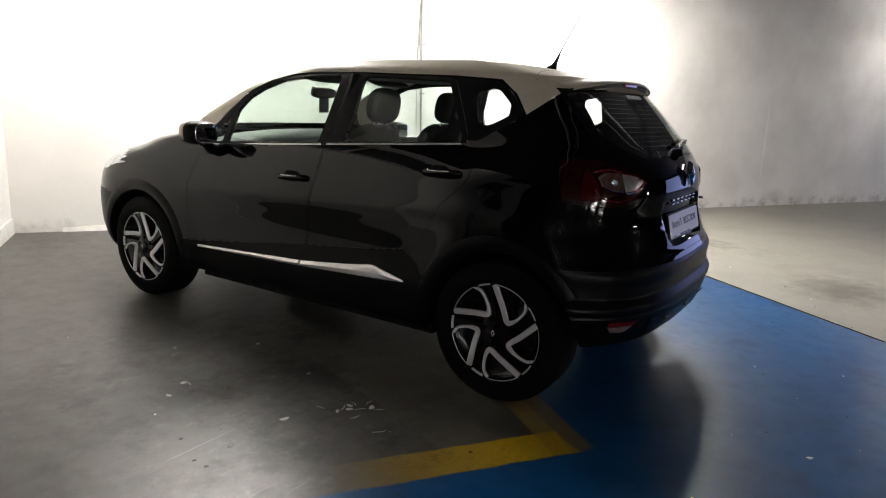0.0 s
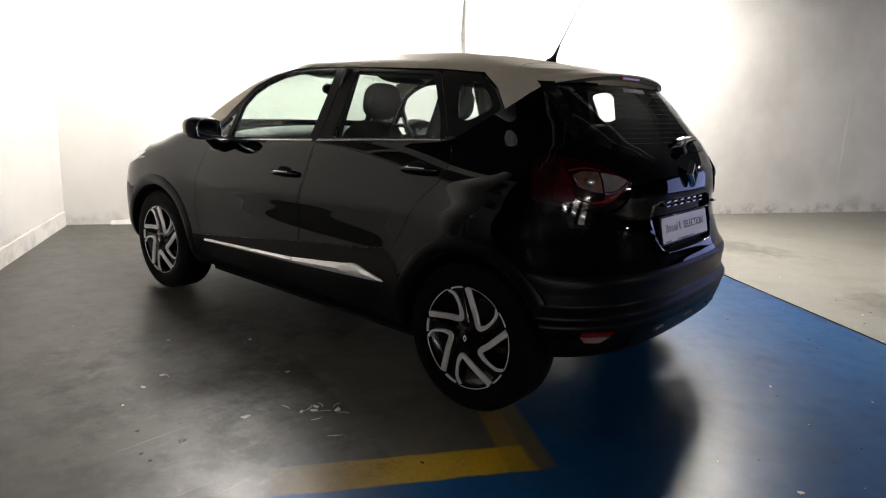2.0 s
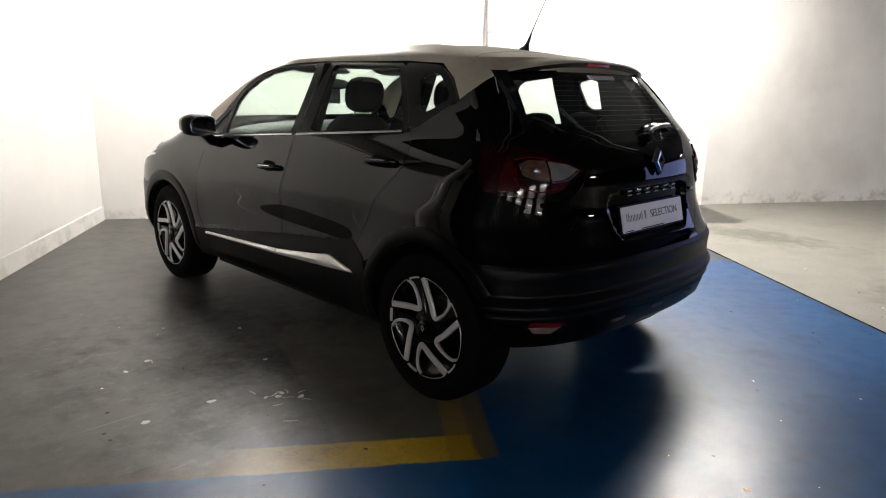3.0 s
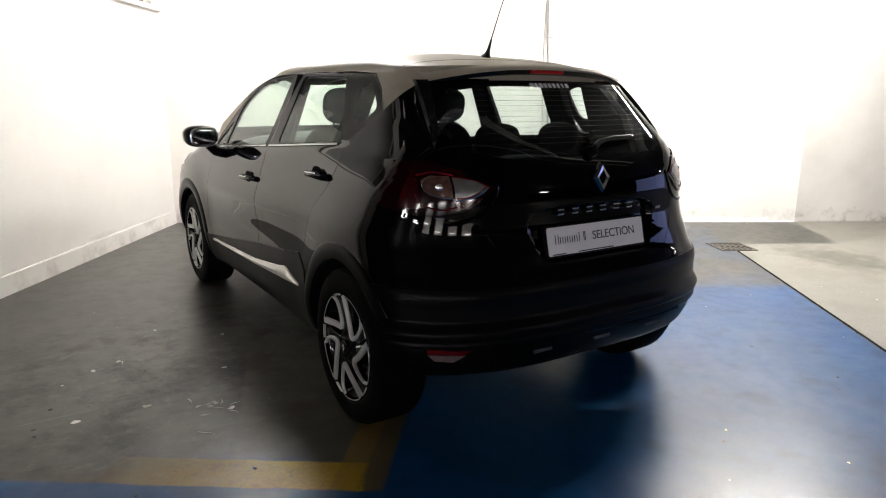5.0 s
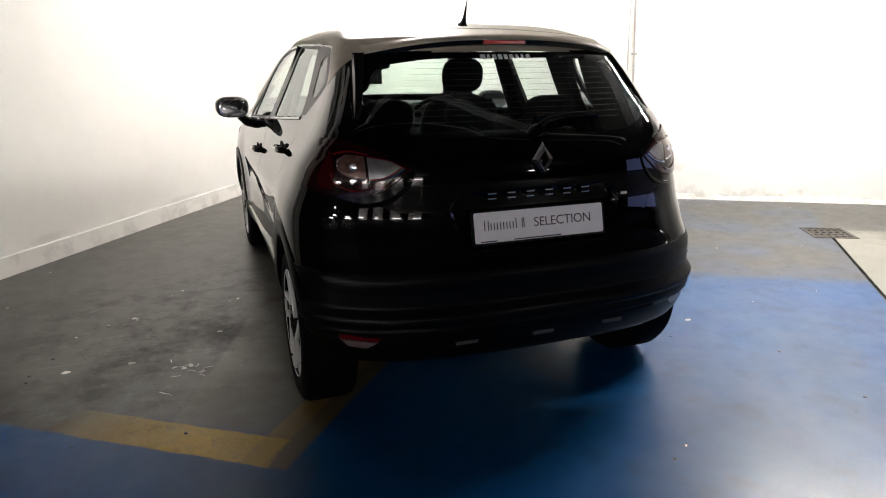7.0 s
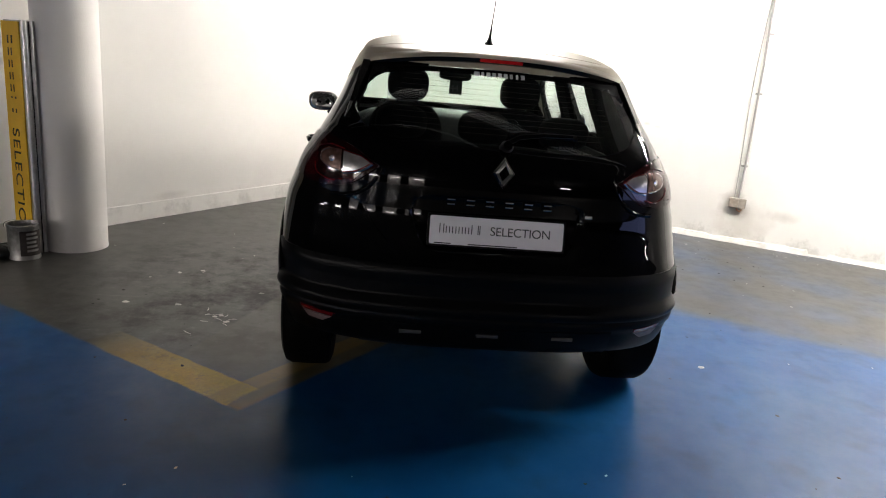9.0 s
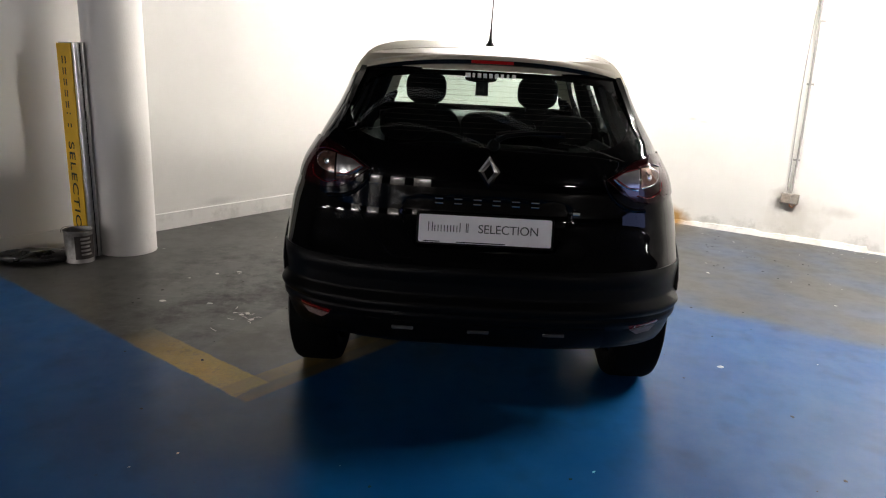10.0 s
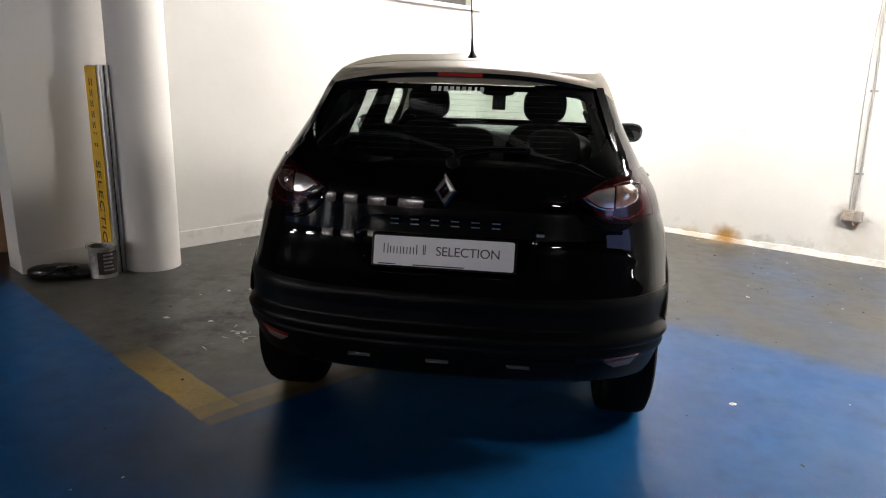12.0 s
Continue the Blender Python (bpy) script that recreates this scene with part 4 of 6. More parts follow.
def take(name, pick, material_, parent=None, label="", gap=0.0, rim=0.0, lift=0.0):
    """Lifts the body faces that pick() names out as one panel, with their normals; gap: the joint left round it; rim: its turned-in edge."""
    faces = [f for f in bm_body.faces if f not in TAKEN and pick(f.calc_center_median(), f.normal)]
    if not faces:
        return None
    TAKEN.update(faces)
    mine = set(faces)
    verts = list({v for f in faces for v in f.verts})
    index = {v: i for i, v in enumerate(verts)}
    co = []
    normals = []
    border = []
    for v in verts:
        p, n = v.co.copy(), NORMAL[v]
        edge = any(sum(1 for f in e.link_faces if f in mine) == 1 for e in v.link_edges)
        if edge and gap:
            inner = [f.calc_center_median() for f in v.link_faces if f in mine]
            d = sum(inner, Vector()) / len(inner) - p
            d -= n * d.dot(n)
            if d.length > 1e-6:
                p += d.normalized() * gap
        co.append(p + n * lift)
        normals.append(n)
    polys = [[index[v] for v in f.verts] for f in faces]
    if rim:
        back = {}
        for f in faces:
            for e in f.edges:
                if sum(1 for g in e.link_faces if g in mine) == 1:
                    pair = []
                    for v in e.verts:
                        if v not in back:
                            back[v] = len(co)
                            co.append(co[index[v]] - NORMAL[v] * rim)
                            normals.append(NORMAL[v])
                        pair.append((index[v], back[v]))
                    polys.append([pair[0][0], pair[1][0], pair[1][1], pair[0][1]])
    me = bpy.data.meshes.new(name)
    me.from_pydata([tuple(c) for c in co], [], polys)
    me.materials.append(material_)
    for p in me.polygons:
        p.use_smooth = True
    me.normals_split_custom_set_from_vertices([tuple(n) for n in normals])
    ob = new(name, me)
    ob.parent = parent or car
    if label:
        ob["label"] = label
    return ob


def in_side(pts, sign):
    return lambda c, n: c.x * sign > 0.45 and inside(pts, c.y, c.z)


def above_line(line, y, z):
    ys, zs = [p[0] for p in line][::-1], [p[1] for p in line][::-1]
    return z > float(np.interp(y, ys, zs))


# wheel openings go through the flank
for outline in ARCH_CUTS:
    TAKEN.update(f for f in bm_body.faces if abs(f.calc_center_median().x) > 0.45 and inside(outline, f.calc_center_median().y, f.calc_center_median().z))

TAKEN.update(f for f in bm_body.faces if f.calc_center_median().y < -0.15 and f.calc_center_median().z < 0.325)

for sign, side in ((-1, "left"), (1, "right")):
    fd = thing("front_door", "", "")
    fd.parent = car
    rd = thing("rear_door", "", "")
    rd.parent = car
    for ob in (fd, rd):
        for key in list(ob.keys()):
            del ob[key]
    take("window_pane", in_side(FRONT_PANE, sign), SIDE_GLASS, fd, "clear side window glass", lift=-0.004)
    take("corner_pane", in_side(CORNER_PANE, sign), SIDE_GLASS, fd, "small triangular window glass", lift=-0.004)
    take("window_pane", in_side(REAR_PANE, sign), SIDE_GLASS, rd, "clear side window glass", lift=-0.004)
    take("quarter_window", in_side(QUARTER_PANE, sign), SIDE_GLASS, car, "small rear quarter window", lift=-0.002)
    take("quarter_trim", in_side(QUARTER_TRIM, sign), PLASTIC_BLACK, car, "black window surround", gap=0.001, rim=0.012)
    clad = lambda c, n, s=sign: c.x * s > 0.6 and inside(CLADDING, c.y, c.z)
    take("sill_cladding", clad, PLASTIC_BLACK, car, "matt black plastic sill", lift=0.004, rim=0.01)
    belt = [(2.3, 0.99), (0.1, 1.165), (0.1, 1.6), (2.3, 1.6)]
    take("window_frame", lambda c, n, s=sign: c.x * s > 0.45 and inside(FRONT_DOOR, c.y, c.z) and inside(belt, c.y, c.z), PLASTIC_BLACK, fd, "satin black window frame", gap=0.001, rim=0.02)
    take("window_frame", lambda c, n, s=sign: c.x * s > 0.45 and inside(REAR_DOOR, c.y, c.z) and inside(belt, c.y, c.z), PLASTIC_BLACK, rd, "satin black window frame", gap=0.001, rim=0.02)
    take("door_panel", in_side(FRONT_DOOR, sign), PAINT_BLACK, fd, "gloss black door skin", gap=0.0028, rim=0.015)
    take("door_panel", in_side(REAR_DOOR, sign), PAINT_BLACK, rd, "gloss black door skin", gap=0.0028, rim=0.015)

    # tail lamp
    def flip(o, s=sign):
        return o if s > 0 else mirror(o)

    def at_edge(c, s=sign):
        return c.y < -0.315 and inside(flip(EDGE_LENS, s), c.x, c.z) and not inside(flip(LAMP_AMBER, s), c.x, c.z)

    lamp = take("tail_lamp", lambda c, n, s=sign: c.y < -0.27 + (c.z - 0.89) / 3 and inside(flip(LAMP_OUT), c.x, c.z) and not inside(flip(LAMP_CLEAR), c.x, c.z) and not inside(flip(LAMP_AMBER), c.x, c.z) and not inside(flip(LAMP_LOW), c.x, c.z) and not at_edge(c), LENS_RED, car, "dark red tail lamp lens", gap=0.002, rim=0.012, lift=0.006)
    take("edge_lens", lambda c, n: at_edge(c), LENS_EDGE, lamp, "wine red outer lens", gap=0.001, rim=0.01, lift=0.006)
    take("reversing_lens", lambda c, n, s=sign: c.y < -0.10 and inside(flip(LAMP_CLEAR), c.x, c.z), LENS_CLEAR, lamp, "clear ribbed reversing lamp lens", gap=0.001, rim=0.01, lift=0.007)
    take("indicator_lens", lambda c, n, s=sign: c.y < -0.10 and inside(flip(LAMP_AMBER), c.x, c.z), LENS_AMBER, lamp, "smoky indicator lens", gap=0.001, rim=0.01, lift=0.007)
    take("tail_lens", lambda c, n, s=sign: c.y < -0.10 and inside(flip(LAMP_LOW), c.x, c.z), LENS_LOW, lamp, "smoky red ribbed lens", gap=0.001, rim=0.01, lift=0.007)
    take("reflector_lens", lambda c, n, s=sign: c.y < -0.10 and inside(flip(REFLECTOR_LOW), c.x, c.z), LENS_PALE, car, "pale lower lens of the bumper reflector", gap=0.001, rim=0.01, lift=0.005)
    take("reflector", lambda c, n, s=sign: c.y < -0.10 and inside(flip(REFLECTOR), c.x, c.z), LENS_REFLECTOR, car, "red bumper reflector", gap=0.002, rim=0.01, lift=0.004)
    take("headlamp", lambda c, n, s=sign: c.y > 2.8 and inside(flip(HEAD), c.x, c.z), HEADLAMP, car, "clear headlamp", gap=0.002, rim=0.02, lift=0.002)

take("windscreen", lambda c, n: c.y > 1.25 and c.z > 1.1 and inside(SCREEN, c.x, c.z), SCREEN_GLASS, car, "green-tinted windscreen", lift=-0.002)
gate = thing("tailgate", "", "")
for key in list(gate.keys()):
    del gate[key]
gate.parent = car
take("rear_window", lambda c, n: c.y < 0.05 and inside(REAR_WINDOW, c.x, c.z), REAR_GLASS, gate, "tinted rear window glass", lift=0.001)
roof = take("roof", lambda c, n: above_line(ROOF_LINE, c.y, c.z) and c.y > -0.335 and c.y < 2.12 and (c.y < 1.3 or c.z > 1.44 or abs(c.x) > 0.5), PAINT_IVORY, car, "ivory painted roof", lift=0.001)
take("gate_panel", lambda c, n: c.y < 0.02 and inside(TAILGATE, c.x, c.z) and c.z > BUMPER_LINE, PAINT_BLACK, gate, "gloss black tailgate skin", gap=0.0022, rim=0.015)
take("rear_bumper", lambda c, n: c.y < -0.245 and c.z < BUMPER_LINE, PLASTIC_BLACK, car, "dark matt plastic rear bumper", gap=0.001, rim=0.015, lift=0.003)
take("front_bumper", lambda c, n: c.y > 2.95 and c.z < BUMPER_LINE, PLASTIC_BLACK, car, "black plastic front bumper", gap=0.001, rim=0.015)
take("bonnet", lambda c, n: c.y > 2.1 and c.z > 0.8 and inside(HOOD, c.x, c.y), PAINT_BLACK, car, "gloss black bonnet", gap=0.002, rim=0.015)
take("body_shell", lambda c, n: True, PAINT_BLACK, car, "gloss black body sides", rim=0.02)
bm_body.free()

def surf(y, z):
    """Half-width of the body at a place on its flank."""
    w, cr, yr, p = HALF(z), REAR_ROUND(z), REAR(z), REAR_POW(z)
    t = max(0, (yr + cr - y) / cr)
    w *= (1 - min(t, 1) ** p) ** (1 / p)
    yf, cf = FRONT(z), FRONT_ROUND(z)
    t = max(0, (y - yf + cf) / cf)
    w *= (1 - min(t, 1) ** 2.4) ** (1 / 2.4)
    return w + flank(y, z)


def on_top(x, y, lift=0.0):
    """A place on the car's upper surface."""
    hit = BODY.ray_cast(Vector((x, y, 2.5)), Vector((0, 0, -1)))
    return tuple(hit[0] + hit[1].normalized() * lift * (1 if hit[1].z > 0 else -1))


def on_tail(x, z, lift=0.0):
    """A place on the car's rear surface."""
    hit = BODY.ray_cast(Vector((x, -2.0, z)), Vector((0, 1, 0)))
    return tuple(hit[0] + hit[1].normalized() * lift * (1 if hit[1].y < 0 else -1))


# inner lining, so that the cabin is closed below the windows
bm = bmesh.new()
box(bm, -0.70, 0.70, 0.42, 2.18, 0.19, 0.36)
box(bm, -0.56, 0.56, -0.42, 0.42, 0.36, 0.62)
box(bm, -0.56, 0.56, 2.18, 3.10, 0.22, 0.84)
part("underbody", bm, DEEP_BLACK, car, "dark underbody", False)
for ay, az in ARCHES:
    for s in (-1, 1):
        bm = bmesh.new()
        arc = np.linspace(0.0, math.pi, 15)
        outer = [bm.verts.new((s * min(0.835, surf(ay + 0.385 * math.cos(a), az + 0.385 * math.sin(a)) - 0.02), ay + 0.385 * math.cos(a), az + 0.385 * math.sin(a))) for a in arc]
        inner = [bm.verts.new((s * 0.52, ay + 0.385 * math.cos(a), az + 0.385 * math.sin(a))) for a in arc]
        for k in range(len(arc) - 1):
            bm.faces.new((outer[k], outer[k + 1], inner[k + 1], inner[k]))
        bm.faces.new(inner)
        part("wheel_arch_liner", bm, DEEP_BLACK, car, "dark wheel arch liner")
        # matt lip round the opening
        bm = bmesh.new()
        rows = []
        for a in np.linspace(-0.20 if ay > 1 else -0.12, math.pi + 0.06 if ay > 1 else 2.60, 29):
            row = []
            for r, lift in ((0.365, -0.02), (0.366, 0.005), (0.385, 0.009), (0.425, 0.008), (0.432, 0.004), (0.433, -0.012)):
                y, z = ay + r * math.cos(a), az + r * math.sin(a)
                zz = max(z, 0.22)
                row.append(bm.verts.new((s * (surf(y, zz) + lift), y, z)))
            rows.append(row)
        for a, c in zip(rows, rows[1:]):
            for k in range(len(a) - 1):
                bm.faces.new((a[k], a[k + 1], c[k + 1], c[k]))
        part("arch_trim", bm, PLASTIC_BLACK, car, "matt black wheel arch trim")


# ---- wheels ----
def ribbon(points, widths, depth, z0):
    """A flat bar with bevelled edges along a line in the wheel's plane (u, v); its face lies at z0 and it is depth thick."""
    bm = bmesh.new()
    rows = []
    pts = [Vector((*p, 0)) for p in points]
    for i, p in enumerate(pts):
        d = (pts[min(i + 1, len(pts) - 1)] - pts[max(i - 1, 0)]).normalized()
        side = Vector((-d.y, d.x, 0))
        w = widths[i]
        rows.append([bm.verts.new((*(p + side * u).xy, h)) for u, h in ((-w, z0 - depth), (-w, z0 - 0.004), (-w + 0.003, z0), (w - 0.003, z0), (w, z0 - 0.004), (w, z0 - depth))])
    for a, c in zip(rows, rows[1:]):
        for k in range(5):
            bm.faces.new((a[k], a[k + 1], c[k + 1], c[k]))
    bm.faces.new(rows[0])
    bm.faces.new(rows[-1][::-1])
    return bm


def smooth_path(keys, n=26):
    """A rounded line through key points (Catmull-Rom)."""
    k = [Vector(p) for p in keys]
    k = [2 * k[0] - k[1]] + k + [2 * k[-1] - k[-2]]
    out = []
    spans = len(k) - 3
    for i in range(n + 1):
        t = i / n * spans
        j = min(int(t), spans - 1)
        t -= j
        a, b_, c, d = k[j : j + 4]
        out.append(0.5 * (2 * b_ + (c - a) * t + (2 * a - 5 * b_ + 4 * c - d) * t * t + (3 * b_ - a - 3 * c + d) * t ** 3))
    return [tuple(p) for p in out]


def polar(r, deg):
    return (r * math.cos(radians(deg)), r * math.sin(radians(deg)))


SPIN = 92.5


def build_wheel():
    """A wheel whose face looks along +z, centred on the hub's face."""
    w = thing("wheel", "", "")
    for key in list(w.keys()):
        del w[key]
    prof = [(0.222, -0.205), (0.232, -0.212), (0.290, -0.216), (0.318, -0.206), (0.328, -0.185), (0.330, -0.110), (0.328, -0.035), (0.318, -0.014), (0.290, -0.001), (0.250, 0.000), (0.232, -0.004), (0.222, -0.014)]
    bm = lathe(prof, 56, "Z", True)
    part("tyre", bm, RUBBER, w, "black road tyre")
    bm = lathe([(0.060, -0.050), (0.120, -0.052), (0.185, -0.045), (0.208, -0.030), (0.2155, -0.020), (0.2155, -0.190)], 48)
    part("rim", bm, RIM_BLACK, w, "gloss black wheel dish")
    bm = lathe([(0.2165, -0.010), (0.2165, -0.004), (0.226, -0.003), (0.2285, -0.008), (0.2285, -0.016), (0.2165, -0.016)], 56, "Z", True)
    part("rim_edge", bm, RIM_BLACK, w, "dark rim flange")
    for k in range(5):
        base = SPIN - 72 * k
        outer, corner = Vector(polar(0.219, base)), Vector(polar(0.092, base - 43))
        straight = [tuple(outer.lerp(corner, t)) for t in (0, 0.35, 0.7)]
        keys = straight + [polar(0.086, base - 47), polar(0.108, base - 56), polar(0.150, base - 55), polar(0.192, base - 51), polar(0.219, base - 44)]
        path = smooth_path(keys, 34)
        n = len(path)
        widths = [0.0140 - 0.0020 * min(1, t / 0.45) - 0.0060 * min(1, max(0, (t - 0.45) / 0.25)) for t in (i / (n - 1) for i in range(n))]
        part("spoke", ribbon(path, widths, 0.011, -0.002), RIM_SILVER, w, "diamond-cut silver loop spoke")
        arc = [polar(0.2215, base - d) for d in np.linspace(1, 43, 16)]
        part("rim_accent", ribbon(arc, [0.0034] * 16, 0.01, -0.0015), RIM_SILVER, w, "thin silver rim accent")
        arc = [polar(0.2205, base + d) for d in np.linspace(6, 22, 8)]
        part("rim_accent", ribbon(arc, [0.0048] * 8, 0.01, -0.001), RIM_SILVER, w, "thin silver rim accent")
        keys = [polar(0.05, base + 12), polar(0.12, base + 13), polar(0.217, base + 14)]
        part("inner_spoke", ribbon(smooth_path(keys, 8), [0.020] * 9, 0.02, -0.014), RIM_BLACK, w, "gloss black spoke")
        a = Vector((*polar(0.057, base + 4), -0.010))
        bm = lathe([(0.0, 0.006), (0.008, 0.005), (0.0105, 0.0), (0.0105, -0.03)], 8)
        bmesh.ops.translate(bm, verts=bm.verts[:], vec=a)
        part("wheel_bolt", bm, RIM_BLACK, w)
    bm = lathe([(0.0, 0.004), (0.022, 0.003), (0.030, 0.0), (0.032, -0.010), (0.075, -0.018), (0.090, -0.045)], 32)
    part("hub_cap", bm, RIM_BLACK, w, "gloss black hub cap with a small emblem")
    d = [(0.0, 0.016), (0.011, 0.0), (0.0, -0.016), (-0.011, 0.0)]
    e = [(0.0, 0.008), (0.0055, 0.0), (0.0, -0.008), (-0.0055, 0.0)]
    bm = bmesh.new()
    o = [bm.verts.new((u, v, 0.005)) for u, v in d]
    i = [bm.verts.new((u, v, 0.006)) for u, v in e]
    for k in range(4):
        bm.faces.new((o[k], o[(k + 1) % 4], i[(k + 1) % 4], i[k]))
    part("emblem", bm, RIM_SILVER, w, "plain diamond-shaped emblem", False)
    return w


wheel = build_wheel()
spots = []
for ay, az in ARCHES:
    for s in (-1, 1):
        # the face looks outward; the wheel's own x points to the rear on the near flank
        m = Matrix(((0, 0, s, s * 0.845), (s, 0, 0, ay), (0, 1, 0, 0.328), (0, 0, 0, 1)))
        spots.append(m)
wheel.parent = car
wheel.matrix_basis = spots[0]
for m in spots[1:]:
    w = copy_thing(wheel, m)
    w.parent = car


# ---- car fittings ----
def flank_strip(s, tops, lows, lift, n=40, depth=0.008):
    """A raised strip on the flank between two height lines over the same run of y."""
    y0, y1 = tops[0][0], tops[-1][0]
    ft, fl = smooth_table(tops[::-1] if y0 > y1 else tops), smooth_table(lows[::-1] if y0 > y1 else lows)
    bm = bmesh.new()
    rows = []
    for k in range(n + 1):
        y = y0 + (y1 - y0) * k / n
        a, c = ft(y), fl(y)
        row = []
        for z, out in ((a + 0.001, 0.0), (a, lift), ((a + c) / 2, lift + depth * min(1, (a - c) / 0.03)), (c, lift), (c - 0.001, 0.0)):
            row.append(bm.verts.new((s * (surf(y, z) + out), y, z)))
        rows.append(row)
    for a, c in zip(rows, rows[1:]):
        for k in range(4):
            bm.faces.new((a[k], a[k + 1], c[k + 1], c[k]))
    bm.faces.new(rows[0])
    bm.faces.new(rows[-1])
    return bm


def blob(size, power=3.0, n=16):
    """A rounded block (superellipsoid) of the given half sizes."""
    bm = bmesh.new()

    def sp(v, e):
        return math.copysign(abs(v) ** e, v)

    e = 2 / power
    rings = []
    for i in range(1, n):
        a = -math.pi / 2 + math.pi * i / n
        rings.append([bm.verts.new((size[0] * sp(math.cos(a), e) * sp(math.cos(t), e), size[1] * sp(math.cos(a), e) * sp(math.sin(t), e), size[2] * sp(math.sin(a), e))) for t in (2 * math.pi * k / (2 * n) for k in range(2 * n))])
    for a, c in zip(rings, rings[1:]):
        for k in range(2 * n):
            bm.faces.new((a[k], a[(k + 1) % (2 * n)], c[(k + 1) % (2 * n)], c[k]))
    lo, hi = bm.verts.new((0, 0, -size[2])), bm.verts.new((0, 0, size[2]))
    for k in range(2 * n):
        bm.faces.new((rings[0][(k + 1) % (2 * n)], rings[0][k], lo))
        bm.faces.new((rings[-1][k], rings[-1][(k + 1) % (2 * n)], hi))
    return bm


def moved(bm, m):
    bmesh.ops.transform(bm, matrix=m, verts=bm.verts[:])
    return bm


front_doors = [o for o in car.children if o.name.startswith("front_door")]
rear_doors = [o for o in car.children if o.name.startswith("rear_door")]
for s, fd, rd in ((-1, front_doors[0], rear_doors[0]), (1, front_doors[1], rear_doors[1])):
    # bright strips
    part("belt_strip", flank_strip(s, [(1.97, 1.034), (1.12, 1.090)], [(1.97, 1.026), (1.12, 1.081)], 0.005, 24, 0.003), BELT_METAL, fd, "thin bright strip under the window")
    part("belt_strip", flank_strip(s, [(1.085, 1.092), (0.29, 1.145)], [(1.085, 1.083), (0.29, 1.137)], 0.005, 24, 0.003), BELT_METAL, rd, "thin bright strip under the window")
    part("sill_trim", flank_strip(s, [(2.05, 0.425), (1.205, 0.462)], [(2.05, 0.412), (1.205, 0.434)], 0.012, 24), SILL_SILVER, fd, "satin silver sill strip")
    part("sill_trim", flank_strip(s, [(1.195, 0.463), (0.80, 0.506), (0.71, 0.520), (0.62, 0.500), (0.505, 0.476)], [(1.195, 0.434), (0.80, 0.452), (0.71, 0.456), (0.62, 0.461), (0.505, 0.470)], 0.012, 30), SILL_SILVER, rd, "satin silver sill strip widening to the rear")
    # handles
    for door, y, z in ((fd, 1.27, 0.902), (rd, 0.345, 1.006)):
        x = surf(y, z)
        bowl = blob((0.006, 0.058, 0.036), 2.4, 8)
        # no real hollow: a black bulge gives the shade behind the grip
        part("handle_shade", moved(bowl, Matrix.Translation((s * (x + 0.001), y + 0.012, z))), DEEP_BLACK, door, "black bulge standing for shade behind the grip")
        grip = bmesh.new()
        tube([(s * (x + 0.004), y + 0.098, z - 0.004), (s * (x + 0.024), y + 0.080, z), (s * (x + 0.032), y + 0.02, z + 0.003), (s * (x + 0.030), y - 0.05, z + 0.005), (s * (x + 0.022), y - 0.085, z + 0.005), (s * (x + 0.003), y - 0.098, z + 0.004)], 0.0105, 10, grip)
        bmesh.ops.scale(grip, vec=(1, 1, 1.35), verts=grip.verts[:], space=Matrix.Translation((0, 0, -z)))
        h = part("door_handle", grip, PAINT_BLACK, door, "gloss black pull handle")
        strip = tube([(s * (x + 0.040), y + 0.055, z + 0.009), (s * (x + 0.0425), y + 0.0, z + 0.011), (s * (x + 0.038), y - 0.06, z + 0.012)], 0.0028, 6)
        part("handle_strip", strip, CHROME, h, "thin chrome strip")
    # mirrors
    mir = part("door_mirror", moved(blob((0.100, 0.075, 0.066), 2.9, 12), Matrix.Translation((s * 0.905, 1.925, 1.098))), PLASTIC_BLACK, fd, "black mirror housing")
    cap = blob((0.104, 0.079, 0.062), 2.8, 14)
    for v in [v for v in cap.verts if v.co.y < 0.006]:
        v.co.y = 0.006 + (v.co.y - 0.006) * 0.02
    part("mirror_cap", moved(cap, Matrix.Translation((s * 0.907, 1.925, 1.101))), PAINT_IVORY, mir, "ivory mirror cap")
    glass_bm = blob((0.084, 0.004, 0.054), 3.4, 10)
    part("mirror_glass", moved(glass_bm, Matrix.Translation((s * 0.905, 1.853, 1.098)) @ Matrix.Rotation(radians(-6 * s), 4, "Z")), MIRROR, mir, "small mirror glass")
    foot = tube([(s * 0.775, 1.93, 0.995), (s * 0.82, 1.93, 1.005), (s * 0.86, 1.925, 1.045)], 0.036, 10, None, 0.030)
    part("mirror_foot", foot, PLASTIC_BLACK, mir, "black mirror foot")

# spoiler
SPAN = 0.530
bm, bm2 = bmesh.new(), bmesh.new()
rows, rows2 = [], []
